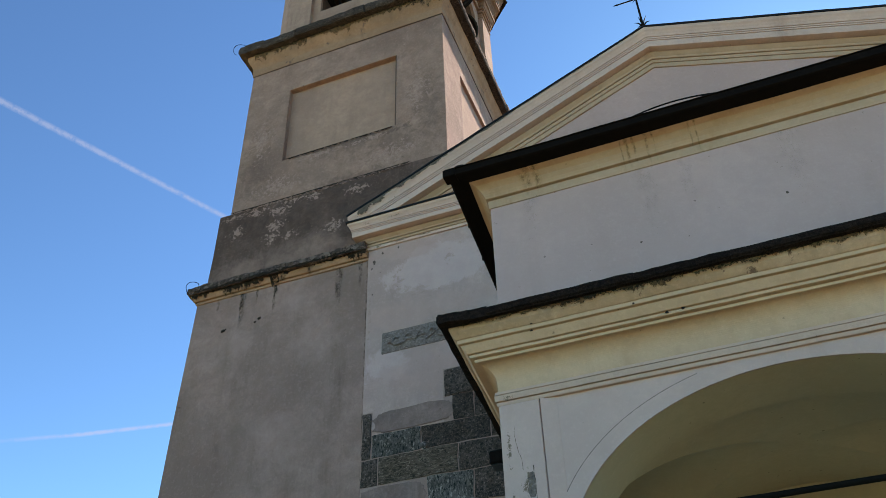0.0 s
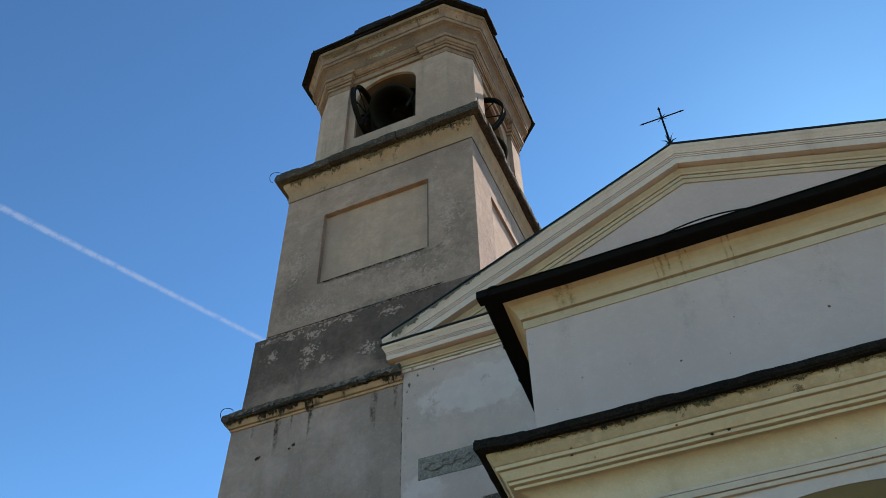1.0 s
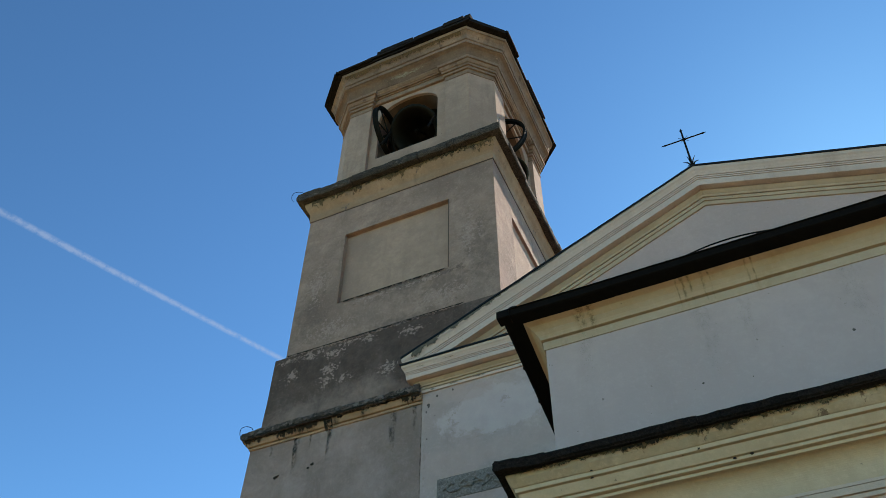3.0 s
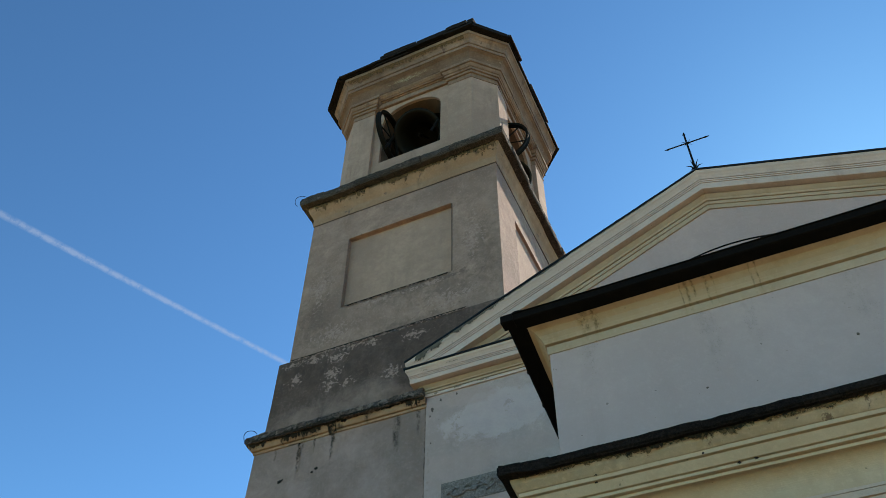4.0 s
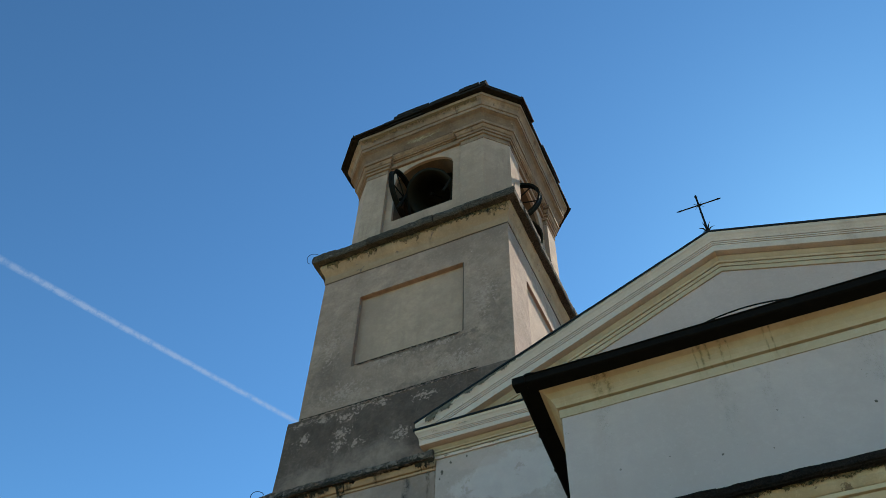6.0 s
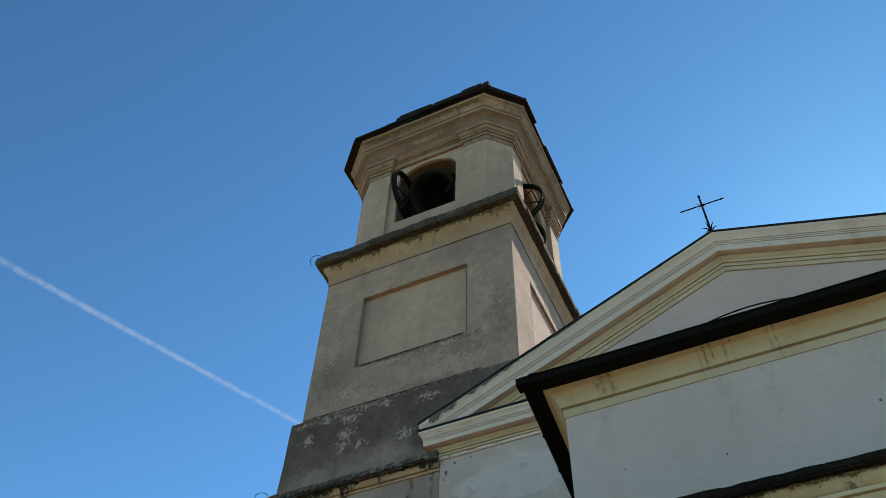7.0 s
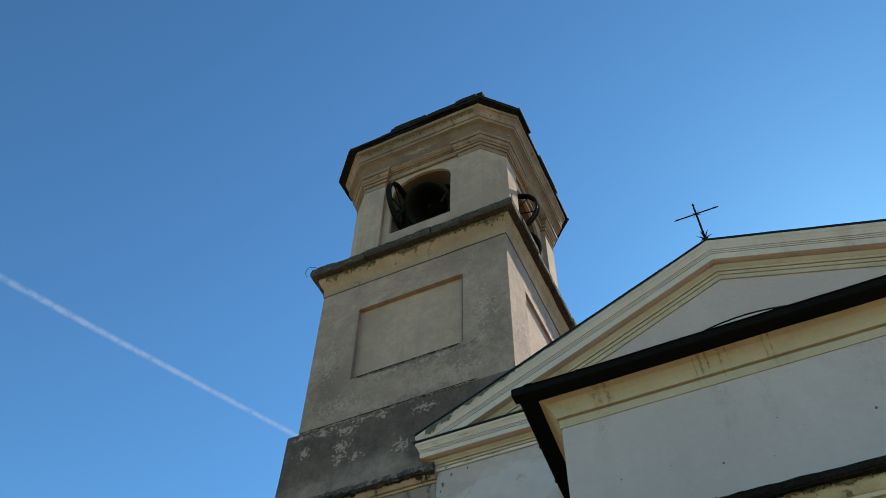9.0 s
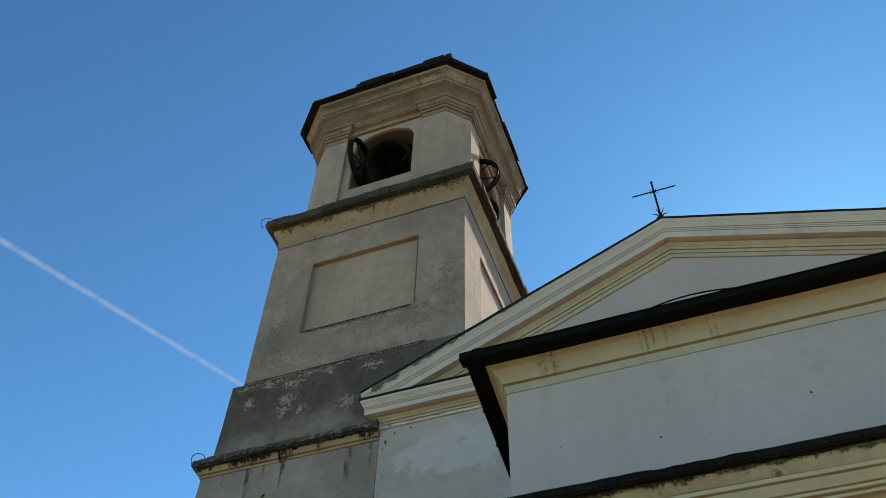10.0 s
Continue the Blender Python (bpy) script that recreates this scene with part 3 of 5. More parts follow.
def panel_side(d, deep=0.11):
    """One face of the upper shaft: d turns it round the tower."""
    bm = bmesh.new()
    p0, p1, q0, q1 = -1.185, 1.17, 11.43, 13.42
    xs = [-UH, p0, p1, UH]
    zs = [10.3, q0, q1, 14.26]

    def at(x, z, y=0.0):
        v = Vector((TX + x, TY - UH + y, z + EYE))
        v = v + noise.noise_vector(v * 0.9) * 0.012
        r = Matrix.Rotation(d, 3, "Z")
        return bm.verts.new(r @ (v - Vector((TX, TY, 0))) + Vector((TX, TY, 0)))

    grid = [[at(x, z) for x in xs] for z in zs]
    for r in range(3):
        for c in range(3):
            if (r, c) != (1, 1):
                bm.faces.new((grid[r][c], grid[r][c + 1], grid[r + 1][c + 1], grid[r + 1][c]))
    rim = [grid[1][1], grid[1][2], grid[2][2], grid[2][1]]
    sunk = [at(p0, q0, deep), at(p1, q0, deep), at(p1, q1, deep), at(p0, q1, deep)]
    for i in range(4):
        bm.faces.new((rim[i], rim[(i + 1) % 4], sunk[(i + 1) % 4], sunk[i]))
    return bm, [v.co.copy() for v in sunk]


for k in range(4):
    sb, sunk = panel_side(k * math.pi / 2, 0.06 if k == 1 else 0.11)
    wall = part("upper_wall", sb, M_TOWER, tower, "beige-grey lime plaster wall with a sunk panel")
    pb = bmesh.new()
    pv = [pb.verts.new(c) for c in sunk]
    pb.faces.new(pv)
    part("sunk_panel", pb, M_PANEL, wall)
part("upper_frieze", sweep(rect(UH, TX, TY), [(-0.1, 14.25), (0.018, 14.25), (0.022, 14.45), (0.045, 14.52), (0.09, 14.60), (0.13, 14.70), (0.135, 14.79), (-0.1, 14.79)],
     True, 0.25, 0.012), M_OCHRE, tower, "ochre frieze with peeling edge")


def ledge(path, o_in, o_out, z0, z1, name, material, parent, seed, longest=1.25, gap=0.008, rough=0.008, step=0.012):
    """Separate ledge stones laid along a plan path."""
    rnd = random.Random(seed)
    n = len(path)
    for i in range(n - 1):
        a, b = Vector((*path[i], 0)), Vector((*path[i + 1], 0))
        d = (b - a).normalized()
        out = Vector((d.y, -d.x, 0))
        length = (b - a).length
        s0 = -o_out if i > 0 else 0.0
        s = s0
        end = length + (o_out if i < n - 2 else 0.0)
        if i > 0:
            s = -o_in
        while s < end - 0.02:
            e = min(end, s + rnd.uniform(0.65, longest))
            if end - e < 0.4:
                e = end
            bm = bmesh.new()
            bmesh.ops.create_cube(bm, size=1.0)
            bmesh.ops.subdivide_edges(bm, edges=list(bm.edges), cuts=9, use_grid_fill=True)
            lift, push = rnd.uniform(-step, step), rnd.uniform(-step, step * 1.5)
            for v in bm.verts:
                f = (v.co.x + 0.5, v.co.y + 0.5, v.co.z + 0.5)
                edge = 0.018 if (f[1] > 0.9 and (f[2] > 0.9 or f[2] < 0.1)) else 0.0
                p = a + d * (s + gap + f[0] * (e - s - 2 * gap)) + out * (o_in + f[1] * (o_out - o_in + push) - edge)
                p.z = EYE + z0 + f[2] * (z1 - z0) + lift
                v.co = p + noise.noise_vector(p * 4.0) * 0.008 + (noise.noise_vector(p * 22.0) + noise.noise_vector(p * 9.0)) * rough * 0.7
            part(name, bm, material, parent)
            s = e


ledge([(TX - 2.364, TY + 2.364), (TX - 2.364, 9.80), (-4.872, 9.80)], -0.1, 0.145, 8.455, 8.60, "ledge_stone", M_MOSS, tower, 3, rough=0.02)
U = UH
ledge([(TX - U, TY + U), (TX - U, TY - U), (TX + U, TY - U), (TX + U, TY + U), (TX - U, TY + U)], -0.3, 0.295, 14.78, 15.015, "ledge_stone", M_SLAB, tower, 8, rough=0.014)
part("belfry_floor", box(TX - 2.0, TX + 2.0, TY - 2.0, TY + 2.0, 14.7, 14.96), M_BELFRY, tower)

# belfry: four corner piers, four arched walls, capitals
BH, BC, PW = 2.075, 0.48, 1.0
BX = TX + 0.035
for k in range(4):
    rot = Matrix.Rotation(k * math.pi / 2, 3, "Z")

    def turn(x, y):
        v = rot @ Vector((x, y, 0))
        return (BX + v.x, TY + v.y)

    plan = [turn(*p) for p in ((PW, -BH), (BH - BC, -BH), (BH, -BH + BC), (BH, -PW), (1.45, -PW), (PW, -1.45))]
    rings = [[Vector((x, y, EYE + z)) for x, y in plan] for z in (14.95, 16.0, 17.0, 18.0, 18.62)]
    pier = part("pier", lofted(bmesh.new(), rings), M_BELFRY, tower)
    part("capital", sweep([turn(PW, -BH + 0.12), turn(PW, -BH), turn(BH - BC, -BH), turn(BH, -BH + BC), turn(BH, -PW), turn(BH - 0.12, -PW)],
         [(-0.02, 18.025), (0.014, 18.026), (0.016, 18.05), (0.002, 18.056), (0.002, 18.20), (0.038, 18.205), (0.040, 18.29), (0.026, 18.294), (0.026, 18.306), (0.068, 18.31), (0.070, 18.385), (0.056, 18.389), (0.056, 18.40),
          (0.085, 18.41), (0.105, 18.45), (0.125, 18.50), (0.110, 18.505), (0.110, 18.52), (0.150, 18.525), (0.154, 18.62), (-0.02, 18.625)],
         step=0.3, amp=0.006), M_BELFRY_CORNICE, pier, "stepped plaster capital")
    a, b = turn(-PW, -BH + 0.11), turn(PW, -BH + 0.11)
    al = rot @ Vector((1, 0, 0))
    inn = rot @ Vector((0, 1, 0))
    part("arched_wall", arch_wall(a, (al.x, al.y), (inn.x, inn.y), 2 * PW, 14.95, 18.60, 1.0 - 0.035, 0.785, 16.05, 17.62, 18.17, 0.5), M_BELFRY, tower,
         "beige plaster wall with an arched bell opening")
    # thin lining that paints the shade inside the opening
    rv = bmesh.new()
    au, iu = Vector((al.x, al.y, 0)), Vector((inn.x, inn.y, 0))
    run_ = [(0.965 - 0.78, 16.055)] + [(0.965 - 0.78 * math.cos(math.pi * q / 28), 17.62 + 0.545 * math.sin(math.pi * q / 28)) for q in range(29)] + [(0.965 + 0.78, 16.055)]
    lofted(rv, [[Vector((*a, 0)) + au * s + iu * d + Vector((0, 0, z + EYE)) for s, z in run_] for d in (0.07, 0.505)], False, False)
    part("reveal", rv, M_REVEAL, tower, "inside of the bell opening, coloured dark for shade")
    part("string_course", sweep([turn(-PW, -BH + 0.11), turn(PW, -BH + 0.11)],
         [(-0.02, 18.285), (0.060, 18.286), (0.064, 18.45), (0.054, 18.454), (0.054, 18.466), (0.085, 18.47), (0.090, 18.52), (0.080, 18.525), (0.080, 18.54), (0.150, 18.545), (0.205, 18.60), (0.210, 18.645), (-0.02, 18.646)], step=0.3, amp=0.005),
         M_BELFRY_CORNICE, tower)


def octagon(h, c):
    return [(BX - h + c, TY - h), (BX + h - c, TY - h), (BX + h, TY - h + c), (BX + h, TY + h - c),
            (BX + h - c, TY + h), (BX - h + c, TY + h), (BX - h, TY + h - c), (BX - h, TY - h + c)]


OCT = octagon(BH, BC + 0.03)
part("belfry_frieze", sweep(OCT, [(-0.5, 18.50), (0.02, 18.501), (0.03, 18.645), (-0.5, 18.646)], True, 0.3, 0.006), M_BELFRY_CORNICE, tower)
# cove in a darker brown plaster than the cornice above it
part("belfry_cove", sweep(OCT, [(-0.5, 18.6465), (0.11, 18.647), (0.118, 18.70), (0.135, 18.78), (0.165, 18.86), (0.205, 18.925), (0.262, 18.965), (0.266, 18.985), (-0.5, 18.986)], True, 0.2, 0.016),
     M_BELFRY_COVE, tower, "dark brown chipped cove")
part("belfry_cornice", sweep(OCT, [(-0.5, 18.987), (0.292, 18.988), (0.298, 19.10), (0.284, 19.106), (0.284, 19.125), (0.312, 19.13), (0.316, 19.165), (0.322, 19.22), (0.345, 19.29), (0.385, 19.345), (0.415, 19.37),
     (0.402, 19.376), (0.402, 19.39), (0.425, 19.395), (0.43, 19.50), (-0.5, 19.501)], True, 0.2, 0.016), M_BELFRY_CORNICE, tower, "deep stepped cornice in stained ochre plaster")
# ceiling coloured dark to paint the shade inside the belfry
part("belfry_ceiling", box(TX - 1.7, TX + 1.7, TY - 1.7, TY + 1.7, 18.45, 18.7), M_WOOD, tower, "ceiling coloured dark for the shade in the belfry")
# beams added to fill the bell openings with dark
for dx in (-0.98, 0.98):
    part("bell_frame_post", box(TX + dx - 0.09, TX + dx + 0.09, TY - 1.35, TY + 1.35, 16.72, 16.96, 0.004, 1), M_WOOD, tower, "dark timber beam added to darken the openings")
for dy in (0.0, 1.1):
    part("bell_frame_beam", box(TX - 1.5, TX + 1.5, TY + dy - 0.1, TY + dy + 0.1, 17.95, 18.2, 0.004, 1), M_WOOD, tower, "dark timber beam added to darken the openings")
rb = bmesh.new()
lofted(rb, [[Vector((x, y, EYE + z)) for x, y in octagon(h, c)] for z, h, c in ((19.525, 2.53, 0.66), (19.585, 2.53, 0.66), (20.12, 1.3, 0.32), (20.57, 0.12, 0.03))])
roof = part("roof", rb, M_SLATE, tower, "low pyramid roof of dark stone slabs")
# slabs along the eaves, in two uneven courses
rnd = random.Random(5)
for course, (h, c, z, thick, run) in enumerate(((2.60, 0.70, 19.50, 0.065, 0.68), (2.55, 0.67, 19.60, 0.085, 0.66), (2.10, 0.54, 19.83, 0.07, 0.6))):
    ring = octagon(h, c)
    for i in range(8):
        a, b = Vector((*ring[i], 0)), Vector((*ring[(i + 1) % 8], 0))
        d = (b - a).normalized()
        inn = Vector((-d.y, d.x, 0))
        length = (b - a).length
        count = max(1, round(length / rnd.uniform(0.75, 1.05)))
        cutsat = [length * (j + (rnd.uniform(-0.18, 0.18) if 0 < j < count else 0)) / count for j in range(count + 1)]
        for j in range(count):
            bm = bmesh.new()
            bmesh.ops.create_cube(bm, size=1.0)
            bmesh.ops.subdivide_edges(bm, edges=list(bm.edges), cuts=1, use_grid_fill=True)
            push, lift = rnd.uniform(-0.06, 0.04), rnd.uniform(0.0, 0.045)
            for v in bm.verts:
                f = (v.co.x + 0.5, v.co.y + 0.5, v.co.z + 0.5)
                shrink = 0.42 * run * f[1]
                s0 = cutsat[j] + (shrink if j == 0 else 0) + 0.004
                s1 = cutsat[j + 1] - (shrink if j == count - 1 else 0) - 0.004
                p = a + d * (s0 + f[0] * (s1 - s0)) + inn * (-push + f[1] * run)
                p.z = EYE + z + lift + f[2] * thick + f[1] * run * 0.36
                v.co = p + noise.noise_vector(p * 6.0) * 0.012
            part("roof_slab", bm, M_SLATE, roof)
# a third, thicker row of slabs laid over part of the front eaves
fx0, fx1 = octagon(2.57, 0.68)[0][0], octagon(2.57, 0.68)[1][0]
for f0, f1, lift, push in ((0.31, 0.34, -0.03, 0.0), (0.34, 0.58, 0.0, 0.02), (0.585, 0.80, 0.025, -0.01), (0.805, 0.955, 0.012, 0.03), (0.96, 1.0, 0.03, 0.0)):
    bm = bmesh.new()
    bmesh.ops.create_cube(bm, size=1.0)
    bmesh.ops.subdivide_edges(bm, edges=list(bm.edges), cuts=2, use_grid_fill=True)
    for v in bm.verts:
        f = (v.co.x + 0.5, v.co.y + 0.5, v.co.z + 0.5)
        p = Vector((fx0 + (fx1 - fx0) * (f0 + f[0] * (f1 - f0)), TY - 2.57 - push + f[1] * 0.55, EYE + 19.70 + lift + f[2] * 0.165 + f[1] * 0.2))
        v.co = p + noise.noise_vector(p * 5.0) * 0.014
    part("roof_slab", bm, M_SLATE, roof)
# thin lightning wire with loose loops at two ledge corners
for cx, cy, cz, r in ((TX - 2.45, TY - 2.40, 15.02, 0.15), (TX - 2.47, TY - 2.44, 8.63, 0.12)):
    loop = [(cx + r * math.cos(a), cy + 0.03 * math.sin(2 * a), EYE + cz + 0.02 + r * math.sin(a)) for a in [0.25 + i * 0.28 for i in range(15)]]
    part("wire_loop", rod(loop, 0.006, 5), M_IRON, tower, "loose dark lightning wire")

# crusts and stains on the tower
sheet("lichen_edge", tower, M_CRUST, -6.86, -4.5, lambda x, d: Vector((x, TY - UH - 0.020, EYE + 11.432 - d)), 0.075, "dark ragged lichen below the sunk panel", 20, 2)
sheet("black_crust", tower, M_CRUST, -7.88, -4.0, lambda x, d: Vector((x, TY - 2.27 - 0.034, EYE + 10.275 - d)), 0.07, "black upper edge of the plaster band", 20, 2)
# dark strip that paints the shadow line at the panel's right edge
part("panel_edge_line", box(-4.537, -4.520, TY - UH - 0.012, TY - UH + 0.05, 11.45, 13.40, 0.004, 4), M_LINE, tower, "dark strip painted as shadow along the sunk panel edge")
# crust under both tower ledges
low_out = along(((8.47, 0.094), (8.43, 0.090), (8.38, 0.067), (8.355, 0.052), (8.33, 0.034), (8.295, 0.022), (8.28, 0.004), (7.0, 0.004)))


def hung(name, parent, material, z_top, out, y, places, label):
    """Crusts (x, width, height) that hang down a moulding from its top at z_top."""
    for i, (x, w, h) in enumerate(places):
        sheet(name, parent, material, x - w / 2, x + w / 2, lambda u, d: Vector((u, y - out(z_top - d) - 0.012 - 0.0011 * i, EYE + z_top - d)), h, label, max(4, int(w / 0.1)), 10)


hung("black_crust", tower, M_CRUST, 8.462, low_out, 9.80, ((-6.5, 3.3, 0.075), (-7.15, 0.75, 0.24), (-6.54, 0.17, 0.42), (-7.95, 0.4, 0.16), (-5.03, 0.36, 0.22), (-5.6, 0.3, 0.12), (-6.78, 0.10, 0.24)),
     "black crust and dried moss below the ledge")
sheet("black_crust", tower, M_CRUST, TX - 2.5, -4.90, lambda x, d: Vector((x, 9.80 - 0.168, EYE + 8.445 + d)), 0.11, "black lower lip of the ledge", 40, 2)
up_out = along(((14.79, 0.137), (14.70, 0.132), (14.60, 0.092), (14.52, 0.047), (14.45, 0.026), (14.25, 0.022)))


hung("brown_crust", tower, M_BROWNED, 14.785, up_out, TY - UH, ((TX, 4.5, 0.22), (-5.75, 0.5, 0.42), (-6.9, 0.8, 0.30), (-7.65, 0.3, 0.38), (-4.2, 1.0, 0.26), (-3.65, 0.4, 0.45)), "browned ragged stain below the ledge")
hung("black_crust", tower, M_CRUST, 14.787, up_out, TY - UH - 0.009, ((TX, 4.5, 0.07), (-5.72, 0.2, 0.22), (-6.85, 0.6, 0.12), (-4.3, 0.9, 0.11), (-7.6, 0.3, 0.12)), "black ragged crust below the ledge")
# dark strip in place of the shadow under the frieze's lower edge
part("frieze_shadow_line", sweep(rect(UH, TX, TY), [(-0.02, 14.232), (0.012, 14.232), (0.012, 14.2495), (-0.02, 14.2495)], True, 0.3, 0.0), M_LINE, tower, "dark strip painted as the shadow line under the frieze")
# flaked spots in the belfry cove, browned spots on the cornice above
cove_out = along(((18.985, 0.266), (18.965, 0.262), (18.925, 0.205), (18.86, 0.165), (18.78, 0.135), (18.70, 0.118), (18.65, 0.11)))
sheet("flaked_lime", tower, M_FLAKE, -7.0, -4.3, lambda u, d: Vector((u, TY - BH - cove_out(18.95 - d) - 0.018, EYE + 18.95 - d)), 0.28, "pale flakes in the dark brown cove", 30, 6)
corn_out = along(((19.37, 0.417), (19.345, 0.388), (19.29, 0.348), (19.22, 0.326), (19.165, 0.320), (19.13, 0.316)))
sheet("brown_crust", tower, M_BROWNED, TX - 1.8, TX + 1.8, lambda u, d: Vector((u, TY - BH - corn_out(19.368 - d) - 0.018, EYE + 19.368 - d)), 0.23, "browned ragged stain on the cornice", 30, 8)
run_stain(tower, M_RUN, -4.878, 0.03, [(9.776, 8.28 - 5.0 * i / 30) for i in range(31)], "joint_crack")
# moss hanging from the lower ledge
rnd = random.Random(31)
for x in (-7.95, -7.40, -7.06, -6.98, -6.31, -5.5):
    mb = bmesh.new()
    bmesh.ops.create_icosphere(mb, subdivisions=3, radius=1.0)
    sx, sz = rnd.uniform(0.05, 0.13), rnd.uniform(0.02, 0.045)
    for v in mb.verts:
        d = 1 + 0.7 * noise.noise(v.co * 2.6 + Vector((x * 9, 0, 0))) + 0.3 * noise.noise(v.co * 7)
        v.co = Vector((x + v.co.x * sx * d, 9.715 + v.co.y * 0.03 * d, EYE + 8.452 + v.co.z * sz * d))
    part("moss", mb, M_LEDGE, tower, "black dried moss clump")
# loose metal strap at the upper ledge corner
part("strap", rod([(TX + 2.42, TY - 2.38, EYE + 14.9), (TX + 2.42, TY - 2.36, EYE + 15.2), (TX + 2.40, TY - 2.30, EYE + 15.32)], [0.016, 0.016, 0.008], 6), M_CARVED, tower, "pale metal strap")
# black runs below the ledges
for x, w, h in ((-7.15, 0.15, 0.75), (-7.17, 0.07, 0.55), (-6.53, 0.11, 0.5), (-6.55, 0.06, 0.62), (-6.88, 0.06, 0.28), (-7.62, 0.07, 0.3), (-5.38, 0.16, 0.9), (-5.0, 0.10, 0.5)):
    run_stain(tower, M_RUN, x, w, [(9.783, 8.295 - h * i / 6) for i in range(7)])
for x, w, h in ((-7.5, 0.14, 0.3), (-7.1, 0.2, 0.35), (-6.9, 0.15, 0.32), (-6.4, 0.2, 0.3), (-5.9, 0.12, 0.2)):
    run_stain(tower, M_RUN, x, w, [(9.80 - 0.095, 8.46), (9.80 - 0.092, 8.42), (9.80 - 0.067, 8.365), (9.80 - 0.038, 8.33), (9.80 - 0.036, 8.29)])
for x, z, s in ((-7.46, 7.64, 0.035), (-6.79, 7.71, 0.03), (-6.86, 7.66, 0.02), (-7.41, 7.66, 0.014)):
    part("wall_pit", blob(x, 9.792, z, s, 0.01, s * 0.8, x), M_RUNHOLE, tower)
for x, w, h in ((-7.3, 0.10, 0.35), (-6.6, 0.16, 0.4), (-5.8, 0.1, 0.3), (-5.2, 0.14, 0.35), (-4.4, 0.1, 0.4), (-3.9, 0.18, 0.5)):
    run_stain(tower, M_RUN, x, w, [(TY - UH - 0.14 + 0.012 * i, 14.76 - h * i / 6) for i in range(4)])

# ---- bells ----
def make_bell(base, label, tilt=0.0, shift=(0, 0)):
    """Bell with wheel; tilt swings the body up, mouth outwards, and shift moves its crown."""
    bell = thing("church_bell", base, label, "bell", "bells in the belfry")
    bx, by, bz = base
    swing = Matrix.Translation((bx, by + shift[0], bz + shift[1])) @ Matrix.Rotation(-tilt, 4, "X") @ Matrix.Translation((-bx, -by, -bz))
    body = bmesh.new()
    prof = [(0.03, 0.02), (0.13, 0.015), (0.20, -0.03), (0.235, -0.10), (0.25, -0.22), (0.275, -0.38), (0.32, -0.52), (0.385, -0.63), (0.44, -0.70), (0.45, -0.735), (0.40, -0.735),
            (0.34, -0.62), (0.26, -0.40), (0.22, -0.12), (0.03, -0.06)]
    lofted(body, [[Vector((bx + 1.42 * r * math.cos(k * math.tau / 28), by + 1.42 * r * math.sin(k * math.tau / 28), bz - 0.10 + 1.2 * z)) for k in range(28)] for r, z in prof])
    body.transform(swing)
    part("bell_body", body, M_BRONZE, bell, smooth=True)
    cl = rod([(bx, by, bz - 0.2), (bx, by, bz - 0.7), (bx, by, bz - 0.82), (bx, by, bz - 0.95)], [0.025, 0.025, 0.06, 0.03])
    cl.transform(swing)
    part("clapper", cl, M_IRON, bell)
    yoke = bmesh.new()
    yw = [(-0.62, 0.05), (-0.5, 0.10), (-0.25, 0.16), (0.25, 0.16), (0.5, 0.10), (0.62, 0.05)]
    lofted(yoke, [[Vector((bx + x, by + sy * 0.075, bz + sz)) for sy, sz in ((-1, -0.13), (1, -0.13), (1, h), (-1, h))] for x, h in yw])
    yoke.transform(swing)
    part("yoke", yoke, M_WOOD, bell, "dark timber headstock")
    cw = rod([(bx, by, bz + 0.14), (bx, by, bz + 0.24), (bx, by, bz + 0.30)], [0.10, 0.11, 0.05], 14)
    cw.transform(swing)
    part("counterweight", cw, M_IRON, bell)
    for sx in (-1, 1):
        if tilt:
            part("axle", rod([(bx + sx * 0.78, by, bz), (bx + sx * 0.68, by, bz)], 0.035), M_IRON, bell)
            part("yoke_arm", rod([(bx + sx * 0.70, by, bz), swing @ Vector((bx + sx * 0.60, by, bz))], 0.04, 8), M_IRON, bell)
        else:
            part("axle", rod([(bx + sx * 0.78, by, bz), (bx + sx * 0.2, by, bz)], 0.035), M_IRON, bell)
    wheel = bmesh.new()
    R = 0.69
    wr = []
    for k in range(40):
        a = k * math.tau / 40
        ring = []
        for o, w in ((-0.03, -0.055), (0.032, -0.065), (0.012, 0.0), (0.032, 0.065), (-0.03, 0.055)):
            ring.append(Vector((bx - 0.64 + w, by + (R + o) * math.cos(a), bz + (R + o) * math.sin(a))))
        wr.append(ring)
    wr.append(wr[0])
    lofted(wheel, wr, True, False)
    bmesh.ops.remove_doubles(wheel, verts=wheel.verts, dist=1e-5)
    wheel_ob = part("wheel", wheel, M_IRON, bell, "iron bell wheel with a rope groove")
    for k in range(6):
        a = k * math.tau / 6 + 0.3
        part("spoke", rod([(bx - 0.64, by, bz), (bx - 0.64, by + R * math.cos(a), bz + R * math.sin(a))], 0.018, 6), M_IRON, wheel_ob)
    for sx in (-0.56, 0.62):
        fb = bmesh.new()
        for sy in (-1, 1):
            add(fb, rod([(bx + sx, by + sy * 0.42, bz - 0.98), (bx + sx, by + sy * 0.05, bz - 0.02)], 0.03, 6))
        part("bearing_stand", fb, M_IRON, bell)
    return bell


make_bell((TX + 0.02, TY - BH + 0.34, EYE + 17.22), "dark bronze bell swung mouth outwards with tall iron wheel", math.radians(45), (0.84, 0.70))
bell = make_bell((TX + BH - 0.30, TY, EYE + 17.0), "dark bronze bell with iron wheel hung in the belfry opening", math.radians(8), (0.30, 0.40))
bell.rotation_euler.z = math.pi / 2
